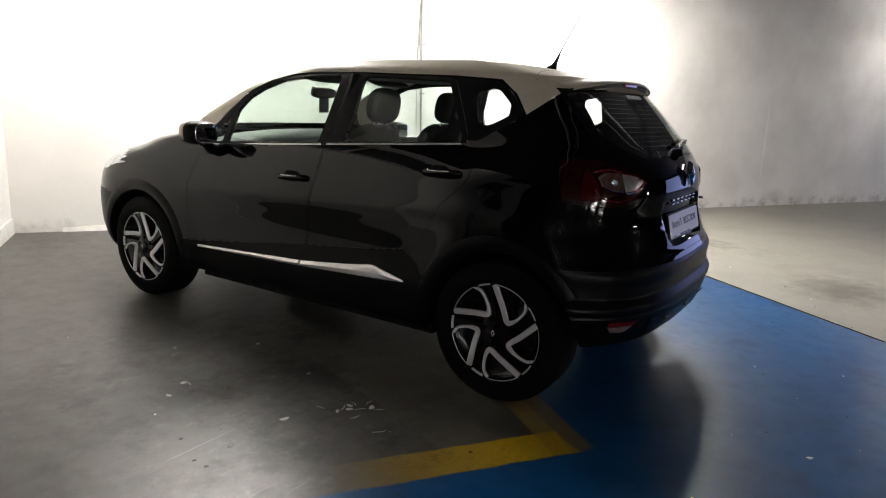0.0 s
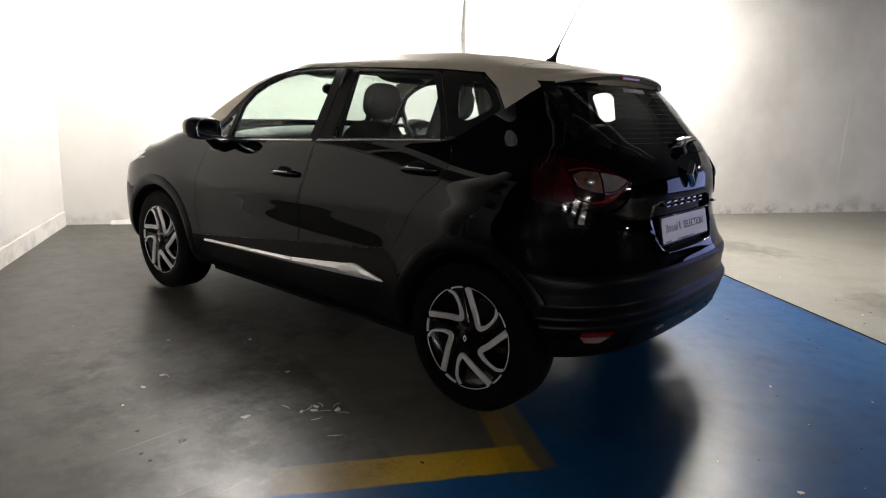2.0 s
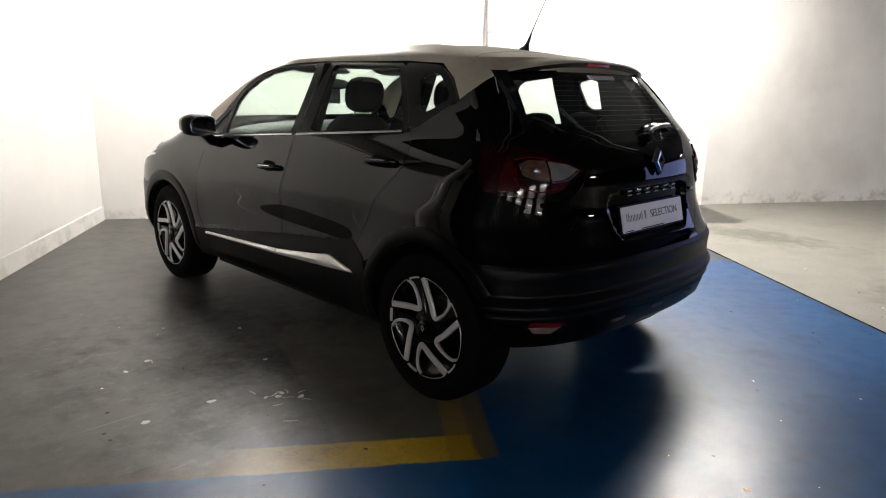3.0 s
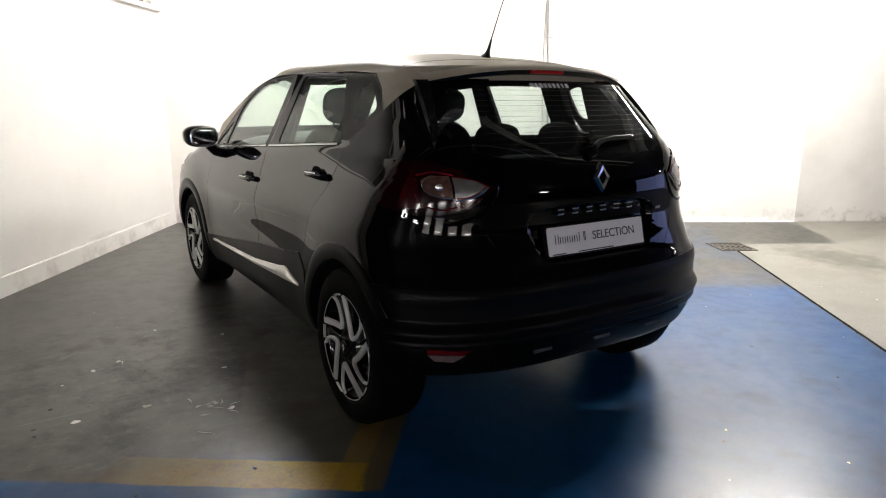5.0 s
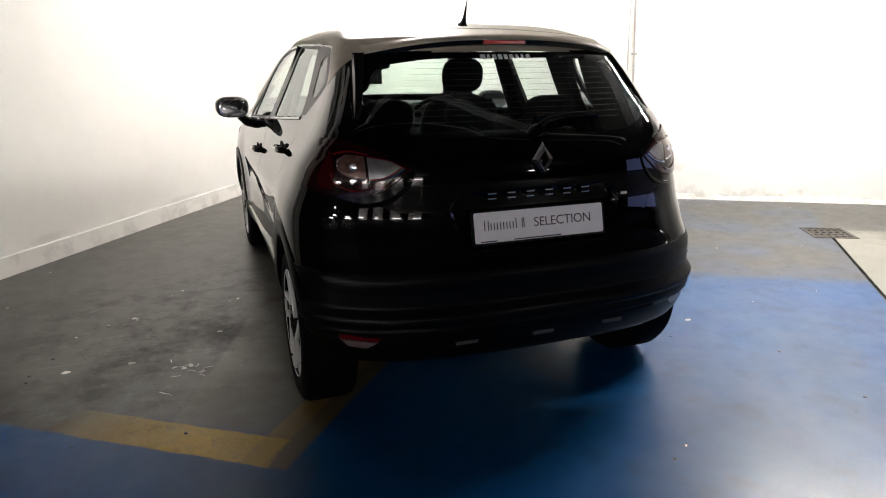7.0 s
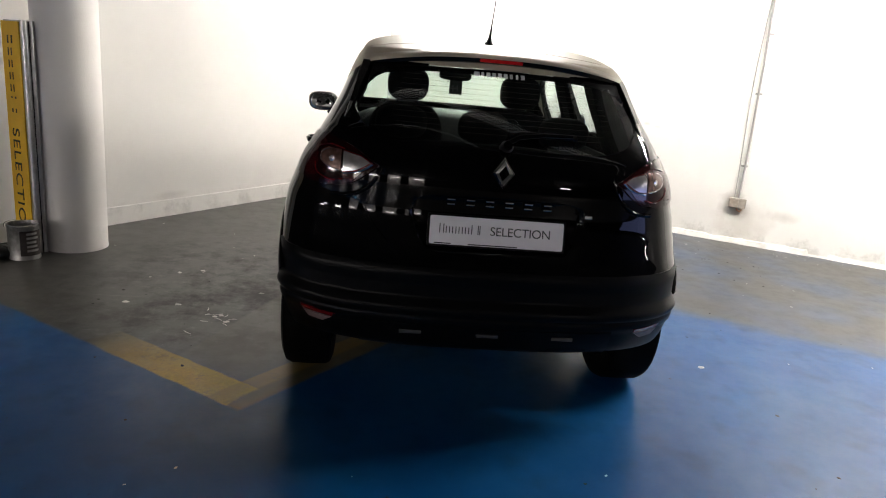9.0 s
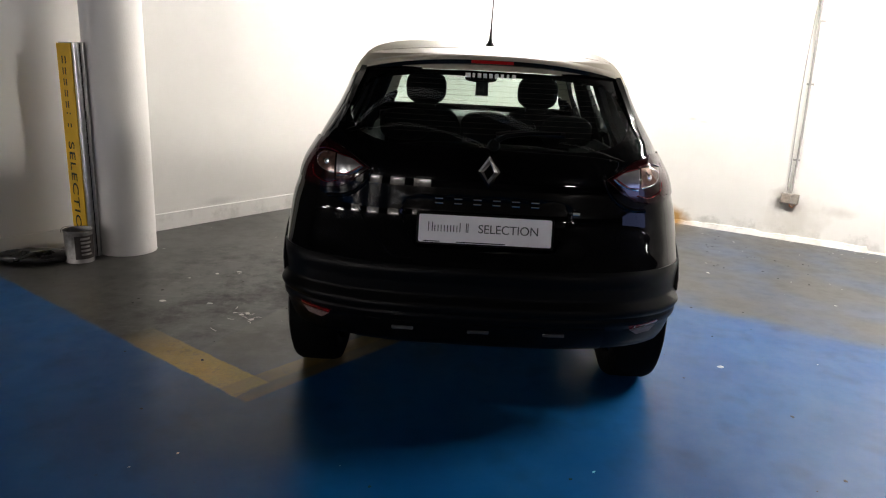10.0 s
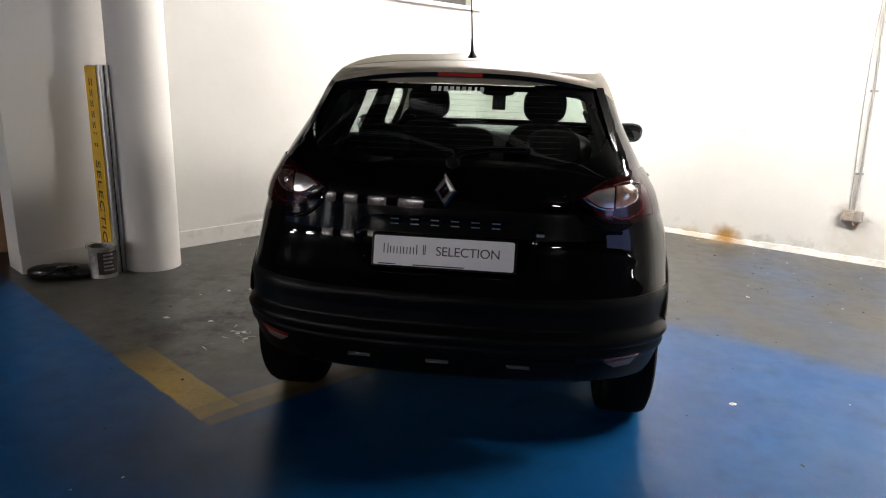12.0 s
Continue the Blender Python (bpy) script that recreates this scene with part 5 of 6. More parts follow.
for k in range(45):
    x = -SPAN + 2 * SPAN * k / 44
    u = abs(x) / SPAN
    y_in, drop = 0.085 * u ** 4, 0.050 * u ** 2.4
    top_z = on_top(x * 0.985, 0.03)[2]
    rows.append([bm.verts.new(q) for q in (
        (x, 0.03, top_z + 0.001), (x, -0.05 + 0.3 * y_in, 0.45 * top_z + 0.55 * 1.480 - 0.5 * drop + 0.003), (x, -0.12 + 0.6 * y_in, 1.477 - 0.8 * drop), (x, -0.18 + 0.9 * y_in, 1.472 - drop),
        (x, -0.226 + y_in, 1.465 - drop), (x, -0.240 + y_in, 1.455 - drop), (x, -0.240 + y_in, 1.4485 - drop))])
    rows2.append([bm2.verts.new(q) for q in ((x, -0.233 + y_in, 1.4485 - drop), (x, -0.226 + y_in, 1.432 - drop), (x, -0.195 + y_in, 1.423 - drop), (x, -0.12 + 0.6 * y_in, 1.432 - drop))])
for mesh_, rr in ((bm, rows), (bm2, rows2)):
    for a, c in zip(rr, rr[1:]):
        for k in range(len(a) - 1):
            mesh_.faces.new((a[k], a[k + 1], c[k + 1], c[k]))
spoiler = part("spoiler", bm, PAINT_IVORY, gate, "ivory roof spoiler over the rear window", True, 60)
part("spoiler_underside", bm2, PLASTIC_GLOSS, spoiler, "black underside")
part("brake_light", boxed(-0.088, 0.088, -0.238, -0.222, 1.4330, 1.4470, None, 0.003), LENS_BRIGHT, spoiler, "slim red high brake light", False)
# seam between roof and spoiler, and the roof strips
seam = [on_top(x, 0.085 - 0.08 * (abs(x) / 0.57) ** 3, 0.0) for x in np.linspace(-0.565, 0.565, 40)]
part("roof_seam", tube(seam, 0.0022, 6), DEEP_BLACK, car, "dark seam across the roof")

# antenna
foot = on_top(0, 0.195)
bm = lathe([(0.030, -0.02), (0.027, 0.004), (0.016, 0.016), (0.0085, 0.038), (0.006, 0.072), (0.0045, 0.088)], 16)
bmesh.ops.scale(bm, vec=(0.8, 1.25, 1), verts=bm.verts[:])
ant = part("antenna", moved(bm, pose(0, 0.195, foot[2] - 0.002, 24)), PLASTIC_BLACK, car, "black roof antenna base")
part("whip", tube([(0, 0.162, foot[2] + 0.075), (0, 0.11, foot[2] + 0.175), (0, 0.050, foot[2] + 0.285)], 0.0031, 6, None, 0.0022), PLASTIC_BLACK, ant, "thin antenna whip")

# rear wiper
wip = part("rear_wiper", tube([on_tail(0.02, 1.128, 0.030), on_tail(0.06, 1.146, 0.034), on_tail(0.15, 1.158, 0.034), on_tail(0.27, 1.166, 0.026)], 0.012, 8, None, 0.007), PLASTIC_BLACK, gate, "black rear wiper arm")
blade = tube([on_tail(0.02, 1.158, 0.014), on_tail(0.09, 1.164, 0.017), on_tail(0.18, 1.168, 0.018), on_tail(0.29, 1.166, 0.014)], 0.012, 8)
part("wiper_blade", blade, PLASTIC_GLOSS, wip, "black wiper blade")
pv = on_tail(0.015, 1.126)
part("wiper_pivot", moved(lathe([(0.0, 0.036), (0.018, 0.034), (0.026, 0.0), (0.026, -0.02)], 16), pose(pv[0], pv[1], pv[2], 70)), PLASTIC_BLACK, wip, "round pivot cap")

# emblem, lettering bars and number plate
dia = [(0.0, 0.060), (0.042, 0.0), (0.0, -0.060), (-0.042, 0.0)]
hole = [(0.004, 0.030), (0.020, 0.0), (-0.004, -0.030), (-0.020, 0.0)]
bm = bmesh.new()
lay = []
for pts, y in ((dia, 0.012), (dia, 0.0), ([(u * 0.78, v * 0.78) for u, v in dia], -0.012), (hole, -0.010), (hole, 0.006)):
    lay.append([bm.verts.new((u, y, v)) for u, v in pts])
for a, c in zip(lay, lay[1:]):
    for k in range(4):
        bm.faces.new((a[k], a[(k + 1) % 4], c[(k + 1) % 4], c[k]))
badge = part("emblem", bm, DARK_CHROME, gate, "plain chrome diamond-shaped emblem", False)
badge.matrix_basis = pose(0, -0.570, 1.037, -8)
for k in range(6):
    x = -0.185 + 0.0745 * k
    for z in (0.901, 0.919):
        part("lettering_bar", boxed(x - 0.016, x + 0.016, -0.552, -0.536, z, z + 0.0075, None, 0.0025), DARK_CHROME, gate, "small dark chrome bar", False)
for x in (0.345,):
    part("small_badge", boxed(x - 0.012, x + 0.016, -0.566, -0.545, 0.885, 0.898, None, 0.002), CHROME, gate, "tiny chrome badge", False)
plate_m = pose(0, -0.5585, 0.804, -13.0)
plate = tagged(new("number_plate"), "", "")
plate.parent = gate
plate.matrix_basis = plate_m
bm = boxed(-0.268, 0.268, -0.006, 0.006, -0.062, 0.062, None, 0.004)
part("plate_frame", bm, PLASTIC_BLACK, plate, "black plate surround", False)
bm = prism(rounded([(-0.2585, -0.054), (0.2585, -0.054), (0.2585, 0.054), (-0.2585, 0.054)], 0.008), -0.003)
part("plate_sheet", moved(bm, Matrix.Translation((0, -0.006, 0))), PLATE_WHITE, plate, "white dealer plate")
face = Matrix.Translation((0, -0.0092, 0)) @ Matrix.Rotation(math.pi / 2, 4, "X")
word = lettering("SELECTION", 0.0475, INK, plate, face @ Matrix.Translation((-0.028, 0.004, 0)), "lettering", 0.97)
for k in range(7):
    x = -0.222 + 0.0245 * k
    wide, high = (0.018, 0.016, 0.016, 0.016, 0.016, 0.0035, 0.010)[k], 0.025 if k in (0, 5, 6) else 0.015
    for a in ((x, x + wide - 0.0035) if wide > 0.005 else (x,)):
        part("lettering_bar", boxed(a, a + 0.0035, -0.0098, -0.0085, -0.0105, high), INK, plate, "plain dark bar", False)
part("lettering_bar", boxed(-0.24, -0.175, -0.0098, -0.0085, -0.0515, -0.0475), INK_BLACK, plate, "", False)
part("lettering_bar", boxed(-0.11, 0.08, -0.0098, -0.0085, -0.0515, -0.0475), INK_BLACK, plate, "", False)
for k, wide in enumerate((0.017, 0.006, 0.011, 0.011, 0.010, 0.011, 0.008, 0.005, 0.011)):
    x = -0.098 + 0.0235 * k
    part("window_sticker", moved(boxed(x - wide / 2 - 0.002, x + wide / 2 + 0.002, -0.001, 0.001, -0.011, 0.011), pose(0.0, on_tail(0, 1.386)[1] - 0.006, 1.386, -43)), STICKER, gate, "small pale bar on the rear window", False)

# bumper details
for x in (-0.305, -0.005, 0.295):
    q = on_tail(x, 0.405)
    part("bumper_insert", boxed(x - 0.043, x + 0.043, q[1] - 0.020, q[1] + 0.01, 0.399, 0.413, None, 0.003), INSERT_GREY, car, "dull grey insert in the bumper", False)
bm = bmesh.new()
rows = []
for k in range(31):
    x = -0.50 + k / 30
    rows.append([bm.verts.new((x, REAR(z) + 0.42 * (1 - (1 - (abs(x) / HALF(z)) ** 2.9) ** (1 / 2.9)) - out, z)) for z, out in ((0.44, 0.0), (0.435, 0.012), (0.36, 0.014), (0.33, 0.004), (0.30, -0.03))])
for a, c in zip(rows, rows[1:]):
    for k in range(4):
        bm.faces.new((a[k], a[k + 1], c[k + 1], c[k]))
part("diffuser", bm, PLASTIC_BLACK, car, "black lower bumper insert")
# lamp guides
for s in (-1, 1):
    lamp = [o for o in car.children if o.name.startswith("tail_lamp") and (o.data.vertices[0].co.x * s > 0)][0]

    def lens_point(x, z, lift=0.011):
        yr, cr, p, w = REAR(z), REAR_ROUND(z), REAR_POW(z), HALF(z)
        y = yr + cr * (1 - (1 - min(x / w, 0.999) ** p) ** (1 / p))
        return (s * x, y - lift, z)

    for keys in ([(0.598, 1.066), (0.655, 1.076), (0.700, 1.064)], [(0.716, 1.000), (0.705, 0.965), (0.650, 0.945), (0.600, 0.956)], [(0.600, 0.985), (0.560, 0.990), (0.530, 1.004), (0.500, 1.024)]):
        arc = [lens_point(x, z) for x, z in smooth_path(keys, 16)]
        part("light_guide", tube(arc, 0.0027, 6), LENS_GUIDE, lamp, "red curved light guide")
    bulb = lens_point(0.648, 1.022, 0.008)
    part("bulb_bowl", moved(lathe([(0.0, 0.004), (0.008, 0.0035), (0.014, 0.001), (0.016, -0.004)], 16), pose(bulb[0], bulb[1], bulb[2], 90, 0, s * 38)), CHROME, lamp, "small bright bulb bowl")
    arc = [lens_point(x, z) for x, z in smooth_path([(0.485, 1.022), (0.535, 1.048), (0.598, 1.060)], 10)]
    part("light_guide", tube(arc, 0.0022, 6), LENS_GUIDE, lamp, "thin red light guide")

    keys = [(0.612, 0.986), (0.655, 0.992), (0.688, 1.010), (0.690, 1.040), (0.662, 1.058), (0.612, 1.058)]
    part("bezel", tube([lens_point(x, z, 0.009) for x, z in smooth_path(keys, 24)], 0.0028, 6), CHROME, lamp, "thin chrome bezel round the bulb")
    keys = [(0.490, 1.024), (0.512, 1.006), (0.540, 0.992), (0.572, 0.984), (0.598, 0.978)]
    part("bezel", tube([lens_point(x, z, 0.009) for x, z in smooth_path(keys, 16)], 0.0036, 6), CHROME, lamp, "bright lower edge of the clear lens")
    # proud crease of the tailgate curving under the lamp
    keys = [(0.452, 1.034), (0.460, 1.000), (0.486, 0.955), (0.530, 0.918), (0.585, 0.898), (0.640, 0.892)]
    part("lamp_surround", tube([lens_point(x, z, -0.002) for x, z in smooth_path(keys, 24)], 0.009, 10), PAINT_BLACK, car, "gloss black crease round the tail lamp")

# black fins beside the rear window
for s in (-1, 1):
    bm = bmesh.new()
    rows = []
    for k in range(15):
        u = k / 14
        z = 1.405 - 0.225 * u
        x_in = 0.522 + 0.072 * u
        x_out = x_in + 0.040 - 0.020 * u
        h = 0.022 * math.sin(math.pi * min(1, 0.22 + 0.78 * u))
        row = []
        for x, lift in ((x_in, 0.002), (x_in + 0.003, h + 0.002), (x_out - 0.003, h + 0.003), (x_out, 0.002)):
            q = on_tail(x, z)
            row.append(bm.verts.new((s * q[0], q[1] - lift, q[2])))
        rows.append(row)
    for a, c in zip(rows, rows[1:]):
        for k in range(3):
            bm.faces.new((a[k], a[k + 1], c[k + 1], c[k]))
    bm.faces.new(rows[0])
    part("window_fin", bm, PLASTIC_GLOSS, gate, "gloss black fin beside the rear window")

# heating wires on the rear window
for k in range(11):
    z = 1.165 + 0.020 * k
    half = 0.44 - 0.02 * abs(k - 4) * 0.5
    part("heating_wire", tube([on_tail(x, z, 0.002) for x in np.linspace(-half, half, 13)], 0.0005, 4), HEATING, gate)

# ---- cabin ----
def front_seat(x):
    seat = thing("front_seat", "", "")
    for key in list(seat.keys()):
        del seat[key]
    seat.parent = car
    seat.matrix_basis = Matrix.Translation((x, 1.365, 0.315))
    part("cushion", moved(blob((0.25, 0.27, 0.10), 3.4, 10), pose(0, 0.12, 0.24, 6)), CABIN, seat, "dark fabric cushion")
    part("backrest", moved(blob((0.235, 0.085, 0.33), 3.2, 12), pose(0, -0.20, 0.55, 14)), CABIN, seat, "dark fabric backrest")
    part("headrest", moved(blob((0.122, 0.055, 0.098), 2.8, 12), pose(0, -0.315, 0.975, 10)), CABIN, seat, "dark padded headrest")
    for s in (-1, 1):
        part("headrest_post", tube([(s * 0.06, -0.285, 0.80), (s * 0.06, -0.305, 0.90)], 0.006, 6), CHROME, seat)
    return seat


front_seat(-0.335)
front_seat(0.335)
bench = thing("rear_seat", "", "")
for key in list(bench.keys()):
    del bench[key]
bench.parent = car
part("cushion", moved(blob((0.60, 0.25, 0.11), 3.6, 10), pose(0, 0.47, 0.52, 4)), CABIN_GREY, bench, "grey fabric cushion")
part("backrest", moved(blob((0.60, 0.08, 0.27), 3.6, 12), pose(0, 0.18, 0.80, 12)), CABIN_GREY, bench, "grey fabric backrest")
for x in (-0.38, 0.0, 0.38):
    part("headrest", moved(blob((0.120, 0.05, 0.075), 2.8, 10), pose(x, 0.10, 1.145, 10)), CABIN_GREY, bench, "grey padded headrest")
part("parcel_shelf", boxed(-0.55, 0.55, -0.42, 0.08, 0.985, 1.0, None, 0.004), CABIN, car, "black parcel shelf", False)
dash = part("dashboard", moved(blob((0.69, 0.30, 0.16), 3.0, 14), pose(0, 2.06, 0.945, -6)), DASH_GREY, car, "dark dashboard")
part("instrument_hood", moved(blob((0.17, 0.12, 0.06), 2.4, 10), pose(0.37, 1.86, 1.04)), CABIN, dash, "hood over the dials")
rim_pts = [(0.37 + 0.185 * math.cos(a), 1.66 - 0.185 * math.sin(a) * math.sin(radians(24)), 0.965 + 0.185 * math.sin(a) * math.cos(radians(24))) for a in np.linspace(0, 2 * math.pi, 33)]
wheel_rim = part("steering_wheel", tube(rim_pts, 0.014, 8), CABIN, car, "black steering wheel")
part("wheel_boss", moved(blob((0.075, 0.03, 0.06), 2.6, 8), pose(0.37, 1.68, 0.955, -24)), CABIN, wheel_rim)
part("wheel_bar", tube([(0.20, 1.665, 0.96), (0.54, 1.665, 0.96)], 0.014, 8), CABIN, wheel_rim)
im = part("cabin_mirror", moved(blob((0.115, 0.022, 0.034), 3.0, 10), pose(0.01, 1.83, 1.352, 6)), CABIN, car, "black cabin mirror")
part("mirror_stem", tube([(0.01, 1.84, 1.36), (0.01, 1.93, 1.385)], 0.009, 6), CABIN, im)
part("hanging_tag", boxed(-0.025, 0.065, 1.835, 1.839, 1.225, 1.322, None, 0.001), INK_BLACK, car, "dark square tag hanging from the cabin mirror", False)
lettering("44", 0.062, INK, car, pose(-0.020, 1.8345, 1.265, 90), "tag_lettering")
for x in (-0.30, 0.30):
    part("sun_visor", moved(blob((0.20, 0.07, 0.010), 3.4, 8), pose(x, 1.52, 1.437, 22)), HEADLINER, car, "folded sun visor")
part("headliner", boxed(-0.47, 0.47, 0.12, 1.38, 1.440, 1.447), HEADLINER, car, "grey headliner", False)
for s in (-1, 1):
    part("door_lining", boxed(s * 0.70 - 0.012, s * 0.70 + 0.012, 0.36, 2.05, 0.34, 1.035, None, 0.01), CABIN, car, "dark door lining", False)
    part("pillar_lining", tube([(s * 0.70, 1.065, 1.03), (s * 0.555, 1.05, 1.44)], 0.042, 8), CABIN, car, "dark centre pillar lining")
    for y0, y1 in ((-0.12, 0.11), (0.27, 0.415)):
        bm = bmesh.new()
        skin, back = [], []
        for i in range(9):
            y = y0 + (y1 - y0) * i / 8
            cols = [(surf(max(y, REAR(z) + 0.22), z) - 0.03, max(y, REAR(z) + 0.22), z) for z in np.linspace(0.98, 1.435, 9)]
            skin.append([bm.verts.new((s * x, yy, z)) for x, yy, z in cols])
            back.append([bm.verts.new((s * max(x - 0.05, 0.02), yy, z)) for x, yy, z in cols])
        for grid in (skin, back):
            for p, q in zip(grid, grid[1:]):
                for k in range(8):
                    bm.faces.new((p[k], p[k + 1], q[k + 1], q[k]))
        for i in (0, 8):
            for k in range(8):
                bm.faces.new((skin[i][k], skin[i][k + 1], back[i][k + 1], back[i][k]))
        part("pillar_lining", bm, CABIN, car, "dark rear pillar lining")


# ---- wall fittings ----
A_FACE = lambda s, z, off=0.0: tuple(CORNER + ALONG_A * s - TO_A * off + Vector((0, 0, z)))
S_CABLE = 4.005
con = thing("conduit", "pale grey plastic conduit running down the white wall", "conduit")
pts = [A_FACE(S_CABLE + 0.012 * math.sin(z * 1.9) - 0.02 * (z - 0.4) / 2.5, z, 0.012) for z in np.linspace(0.44, CEILING, 26)]
part("pipe", tube(pts, 0.010, 10), PVC, con)
pts = [A_FACE(S_CABLE - 0.045 + 0.018 * math.sin(z * 2.3 + 1.0), z, 0.007) for z in np.linspace(0.44, CEILING, 26)]
part("cable", tube(pts, 0.004, 6), PVC, con, "thin grey cable beside the pipe")
for z in (0.75, 1.42, 1.95, 2.5):
    part("pipe_clip", boxed(S_CABLE - 0.03, S_CABLE + 0.03, -0.020, 0.0, z - 0.009, z + 0.009, M_A, 0.002), PVC, con, "", False)
sock = thing("socket_box", "dirty grey socket box low on the white wall", "socket")
part("box", boxed(S_CABLE - 0.072, S_CABLE + 0.082, -0.052, 0.0, 0.345, 0.440, M_A, 0.008), BOX_GREY, sock, "", False)
part("lid", boxed(S_CABLE - 0.060, S_CABLE + 0.012, -0.058, -0.051, 0.357, 0.430, M_A, 0.003), LID_BEIGE, sock, "paler hinged lid", False)
part("lid", boxed(S_CABLE + 0.020, S_CABLE + 0.072, -0.057, -0.051, 0.357, 0.430, M_A, 0.003), BOX_GREY, sock, "", False)
pts = [A_FACE(S_CABLE + 0.01 + d, z, o) for d, z, o in ((0.0, 0.345, 0.03), (0.005, 0.325, 0.035), (0.03, 0.315, 0.03), (0.045, 0.335, 0.03), (0.03, 0.35, 0.028))]
part("loose_wire", tube(pts, 0.006, 6), COPPER, sock, "bare copper-coloured wire end")

# ---- drain ----
drain_m = pose(3.595, 1.235, 0, 0, 0, -27)
drain = thing("floor_drain", "rusty square iron drain grating set in the floor", "drain", at=drain_m)
bm = bmesh.new()
for x0, x1, y0, y1 in ((-0.165, 0.165, -0.165, -0.137), (-0.165, 0.165, 0.137, 0.165), (-0.165, -0.137, -0.137, 0.137), (0.137, 0.165, -0.137, 0.137)):
    box(bm, x0, x1, y0, y1, -0.01, 0.006)
part("frame", bm, IRON, drain, "", False)
# no real pit: a flat black plate gives the shade under the bars
part("pit_shade", boxed(-0.138, 0.138, -0.138, 0.138, -0.004, 0.0015), DEEP_BLACK, drain, "black plate standing for shade below the bars", False)
for k in range(4):
    y = -0.096 + 0.064 * k
    part("bar", boxed(-0.137, 0.137, y - 0.013, y + 0.013, 0.0, 0.005, None, 0.0015), IRON, drain, "", False)
for row in range(5):
    for k in range(5):
        x, y = -0.115 + 0.052 * k + 0.013 * (row % 2), -0.128 + 0.064 * row
        m = pose(x, y, 0, 0, 0, 32 if row % 2 else -32)
        part("cross_bar", boxed(-0.010, 0.010, -0.018 if 0 < row < 4 else -0.008, 0.018 if 0 < row < 4 else 0.008, 0.0, 0.0046, m, 0.0015), IRON, drain, "", False)

# ---- sign, paint tin and bag beside the column ----
CAN = Vector((-2.688, 1.284, 0))
sign = thing("sign_totem", "tall yellow sign with aluminium sides standing behind a tin", "sign", at=pose(-2.828, 1.486, 0, 0, 0, -33.4))
part("core", boxed(0.004, 0.180, 0.006, 0.080, 0.0, 1.450, None, 0.003), ALUMINIUM, sign, "brushed aluminium body", False)
for y in (0.026, 0.062):
    part("side_profile", tube([(0.186, y, 0.0), (0.186, y, 1.452)], 0.021, 14), ALUMINIUM, sign, "rounded aluminium profile")
# black strip puts the crease's shade between the two profiles
part("groove_shade", boxed(0.178, 0.2035, 0.0425, 0.0455, 0.0, 1.446), DEEP_BLACK, sign, "black strip standing for shade between the profiles", False)
part("face", boxed(-0.010, 0.172, -0.001, 0.006, 0.035, 1.442, None, 0.001), SIGN_YELLOW, sign, "yellow sign face", False)
down = Matrix.Translation((0.066, -0.0018, 0.800)) @ Matrix.Rotation(math.pi / 2, 4, "X") @ Matrix.Rotation(-math.pi / 2, 4, "Z")
word = lettering("SELECTION", 0.1, INK_BLACK, sign, down, "lettering", 1.1)
xs, ys = [v.co.x for v in word.data.vertices], [v.co.y for v in word.data.vertices]
word.data.transform(Matrix.Diagonal((0.715 / (max(xs) - min(xs)), 0.072 / (max(ys) - min(ys)), 1, 1)))
for k in range(7):
    z = 1.360 - 0.0735 * k
    tall, wide = (0.072, 0.055, 0.055, 0.055, 0.055, 0.072, 0.068)[k], (0.048, 0.046, 0.044, 0.044, 0.044, 0.012, 0.026)[k]
    part("lettering_bar", boxed(0.047, 0.047 + tall * 0.18, -0.0022, 0.0, z - wide, z), INK_BLACK, sign, "plain dark bar", False)
    part("lettering_bar", boxed(0.047 + tall * 0.55, 0.047 + tall * 0.73, -0.0022, 0.0, z - wide, z), INK_BLACK, sign, "plain dark bar", False)
tin = thing("paint_tin", "worn metal paint tin with a dark label", "paint tin", at=Matrix.Translation(CAN) @ Matrix.Diagonal((0.9, 0.9, 1.0, 1)))
part("body", lathe([(0.098, 0.0), (0.102, 0.004), (0.1, 0.012), (0.1, 0.205), (0.104, 0.212), (0.104, 0.222), (0.098, 0.224), (0.094, 0.214), (0.094, 0.02), (0.0, 0.018)], 36), TIN, tin, "dented bare metal")
bm = bmesh.new()
a0, a1 = -1.35, 0.2
vs = [[bm.verts.new((0.1016 * math.cos(a), 0.1016 * math.sin(a), z)) for z in (0.03, 0.19)] for a in np.linspace(a0, a1, 14)]
for a, c in zip(vs, vs[1:]):
    bm.faces.new((a[0], c[0], c[1], a[1]))
lab = part("tin_label", bm, TIN_LABEL, tin, "dark printed label")
for k in range(5):
    bm = bmesh.new()
    z = 0.055 + 0.027 * k
    vs = [[bm.verts.new((0.1026 * math.cos(a), 0.1026 * math.sin(a), zz)) for zz in (z, z + 0.014)] for a in np.linspace(-0.95, -0.15 - 0.08 * (k % 3), 8)]
    for a, c in zip(vs, vs[1:]):
        bm.faces.new((a[0], c[0], c[1], a[1]))
    part("print_bar", bm, TIN, lab, "", False)
handle = [(0.105 * math.cos(a) * 0.98, -0.05 - 0.03 * math.sin(a), 0.205 + 0.055 * math.sin(a)) for a in np.linspace(0, math.pi, 15)]
part("wire_handle", tube(handle, 0.0025, 6), TIN, tin, "raised wire handle")

bag = thing("black_bag", "flat black plastic bag on the floor by the wall", "bag")
bm = blob((0.23, 0.10, 0.045), 2.4, 14)
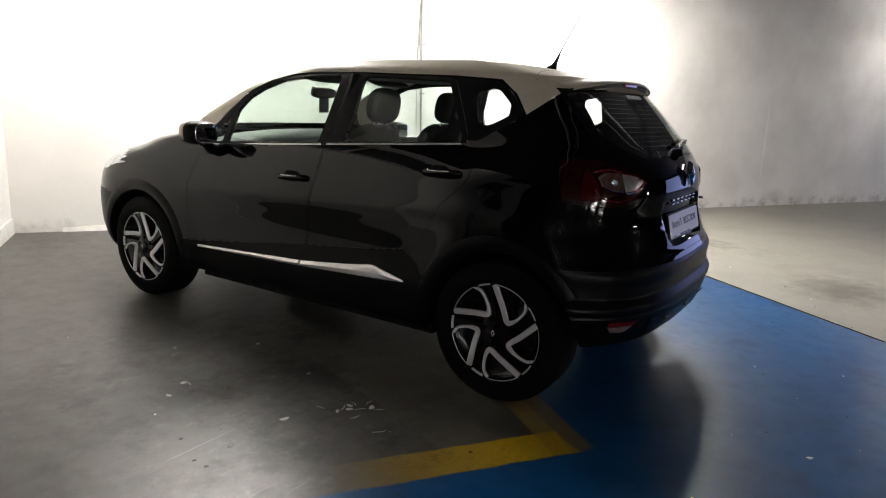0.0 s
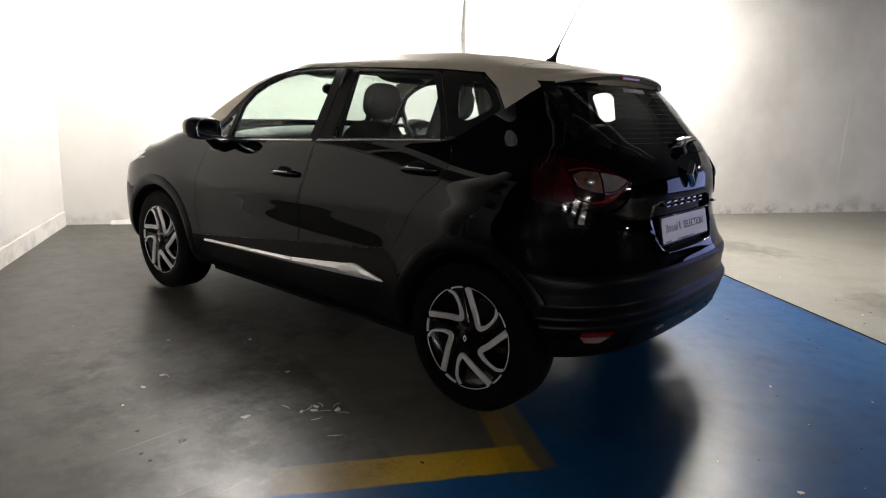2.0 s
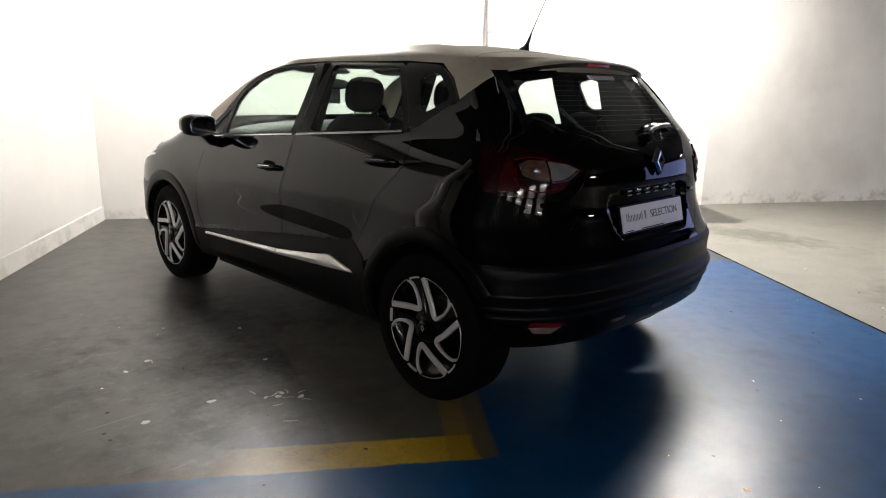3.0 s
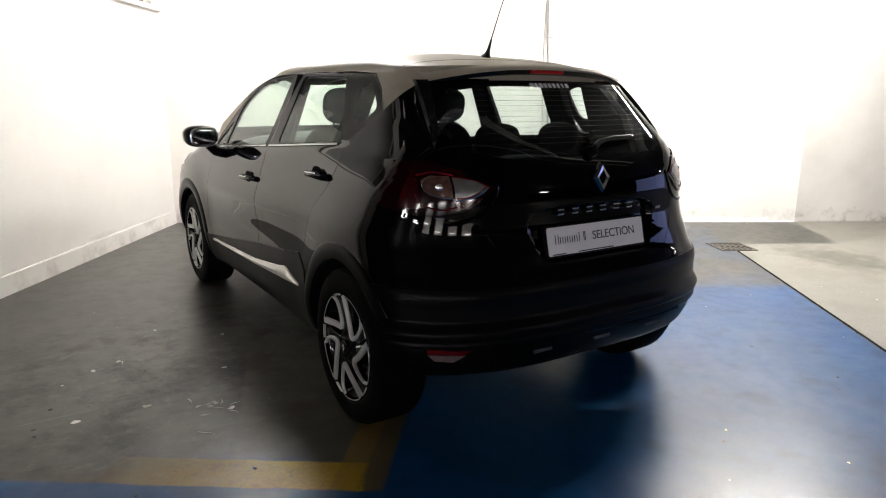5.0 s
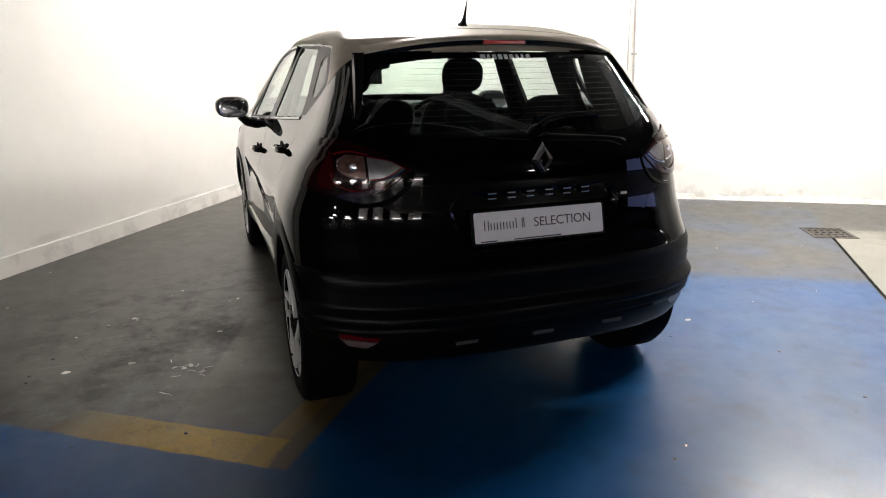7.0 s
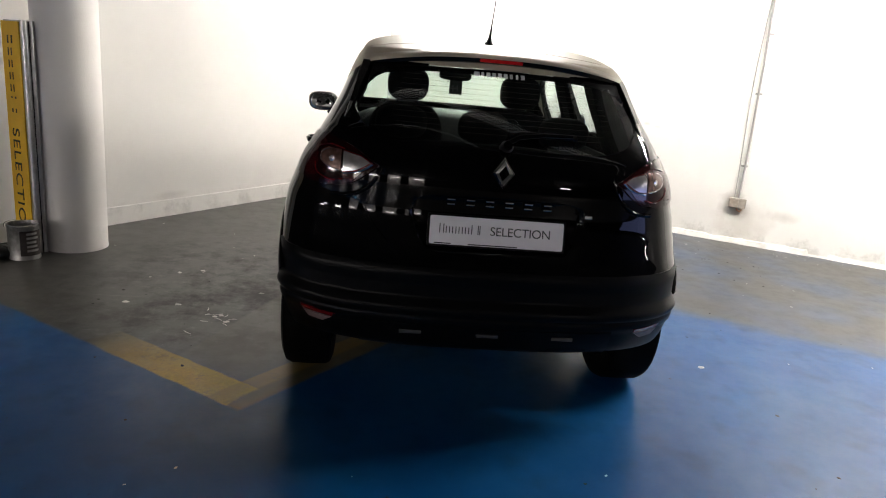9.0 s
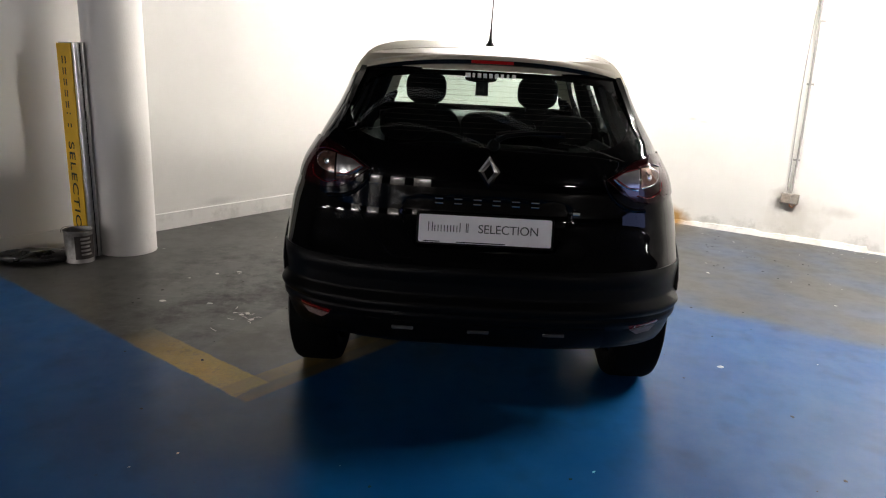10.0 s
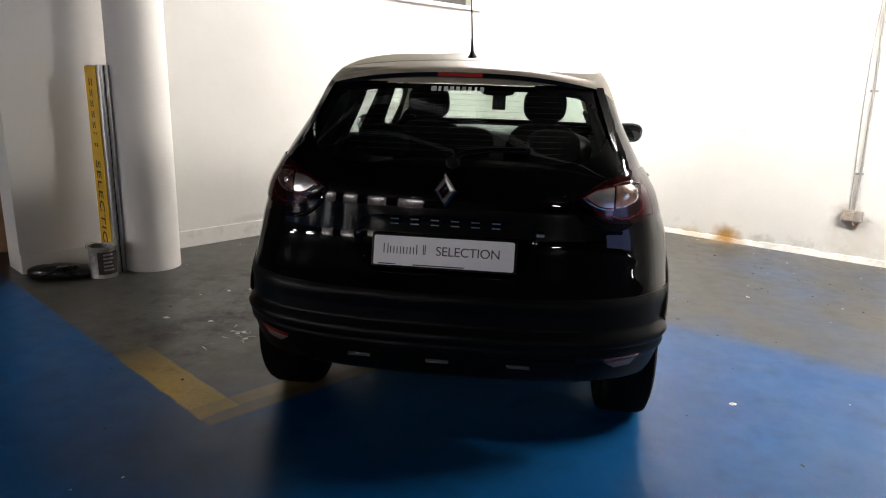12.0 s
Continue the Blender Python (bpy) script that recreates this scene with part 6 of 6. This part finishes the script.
for v in bm.verts:
    n_ = noise.noise(v.co * 14) * 0.018 + noise.noise(v.co * 40) * 0.006
    v.co += v.co.normalized() * n_
    v.co.z = max(v.co.z, -0.036)
part("sack", moved(bm, pose(-2.96, 1.215, 0.036, 0, 0, 14)), BAG_BLACK, bag, "crumpled black plastic")
part("buckle", moved(boxed(-0.035, 0.035, -0.012, 0.012, 0, 0.012, None, 0.003), pose(-2.93, 1.18, 0.070, 0, 0, 20)), ALUMINIUM, bag, "small bright buckle", False)
part("strap", tube([(-3.12, 1.14, 0.012), (-3.05, 1.10, 0.02), (-2.92, 1.13, 0.075), (-2.84, 1.2, 0.08), (-2.78, 1.235, 0.03)], 0.012, 6), BAG_BLACK, bag, "black strap")

cb = thing("cardboard_box", "brown cardboard box standing past the wall's end", "box", at=pose(-4.15, 1.75, 0, 0, 0, 35))
part("carton", boxed(-0.3, 0.3, -0.25, 0.25, 0.0, 0.62, None, 0.004), CARDBOARD, cb, "", False)
part("tape", boxed(-0.03, 0.03, -0.252, 0.252, 0.3, 0.6215), STICKER, cb, "pale tape", False)

# ---- crumbs and dirt on the floor ----
rng = random.Random(7)


def scatter(name, label, spots_, material_, small, large):
    bm = bmesh.new()
    for x, y in spots_:
        r = rng.uniform(small, large)
        m = pose(x, y, r * 0.12, rng.uniform(-8, 8), rng.uniform(-8, 8), rng.uniform(0, 360)) @ Matrix.Diagonal((r * rng.uniform(0.8, 1.8), r, r * 0.22, 1))
        ret = bmesh.ops.create_icosphere(bm, subdivisions=1, radius=1.0, matrix=m)
        for v in ret["verts"]:
            v.co += Vector((rng.uniform(-1, 1), rng.uniform(-1, 1), rng.uniform(-0.5, 0.5))) * r * 0.25
            v.co.z = max(v.co.z, -0.001)
    return tagged(part(name, bm, material_, None, "", False), label, "debris", "", "stuff")


pale = [(-1.232, 0.369), (-1.819, 0.585), (-1.545, 0.582), (0.442, -0.919), (1.281, 0.089), (1.822, 1.838), (1.996, -0.591), (0.446, -0.914), (-1.05, 1.33), (2.45, 3.2), (2.62, 3.05)]
for k in range(70):      # along the foot of the long wall
    s_ = rng.uniform(1.6, 6.5)
    p = CORNER + ALONG_A * s_ - TO_A * abs(rng.gauss(0.0, 0.16) + 0.03)
    pale.append((p.x, p.y))
for k in range(60):
    x, y = rng.uniform(-2.3, 3.2), rng.uniform(-2.0, 2.6)
    if abs(x) > 1.0 or y < -0.8:
        pale.append((x, y))
chips = [(-1.815, 0.588), (-1.535, 0.592), (-1.225, 0.377), (-1.125, 0.853), (-1.005, 1.35), (-1.345, 0.468), (-1.30, 0.44), (-1.272, 0.462), (-1.565, 1.218), (-1.69, 1.15), (1.278, 0.094), (1.82, 1.836), (1.90, 2.113), (2.427, 2.905), (-0.50, -1.27)]
bits = [(-1.094, 1.247), (-1.077, 0.578), (-1.316, 0.054), (2.288, 2.982), (2.462, 2.72), (1.376, 1.633), (2.37, 2.388), (1.244, 1.252), (1.241, -0.957), (-0.364, -1.089)]
scatter("plaster_chips", "flat pale plaster chips on the scraped grey floor", chips, CRUMB, 0.009, 0.017)
scatter("plaster_crumbs", "small pale plaster crumbs scattered on the floor", pale, CRUMB, 0.0025, 0.007)
bm = bmesh.new()
for x, y, turn, length, bend in ((-1.30, 0.47, 20, 0.07, 0.6), (-1.27, 0.41, -35, 0.06, -0.5), (-1.24, 0.46, 70, 0.05, 0.8), (-1.20, 0.42, 10, 0.05, -0.8), (-1.34, 0.37, -15, 0.05, 0.4), (-1.38, 0.21, -40, 0.06, 0.2), (-1.22, 0.34, 130, 0.05, 0.7), (-1.36, 0.55, 95, 0.05, 0.3), (-1.55, 1.20, 80, 0.06, 0.3)):
    rows = []
    for k in range(9):
        u = k / 8 - 0.5
        a = radians(turn) + bend * u
        p = Vector((x + math.cos(a) * u * length, y + math.sin(a) * u * length, 0))
        w = 0.0026 * (1 - 3.2 * u * u) * (1 + 0.5 * noise.noise(p * 60))
        side = Vector((-math.sin(a), math.cos(a), 0)) * w
        rows.append([bm.verts.new(p + side + Vector((0, 0, 0.0003))), bm.verts.new(p + Vector((0, 0, 0.0014))), bm.verts.new(p - side + Vector((0, 0, 0.0003)))])
    for a, c in zip(rows, rows[1:]):
        for k in range(2):
            bm.faces.new((a[k], a[k + 1], c[k + 1], c[k]))
tagged(part("plaster_smears", bm, CRUMB, None, "", False), "short pale plaster smears dragged over the grey floor", "debris", "", "stuff")
dark = []
for k in range(55):
    p = CORNER + ALONG_A * rng.uniform(1.8, 4.5) - TO_A * rng.uniform(0.1, 1.5)
    dark.append((p.x, p.y))
for k in range(45):
    dark.append((rng.uniform(-2.6, 2.6), rng.uniform(-1.8, 1.2)))
dark = [(x, y) for x, y in dark if abs(x) > 1.0 or y < -0.75] + bits
scatter("dark_debris", "tiny dark bits of dirt scattered on the floor", dark, DARK_CRUMB, 0.003, 0.0085)
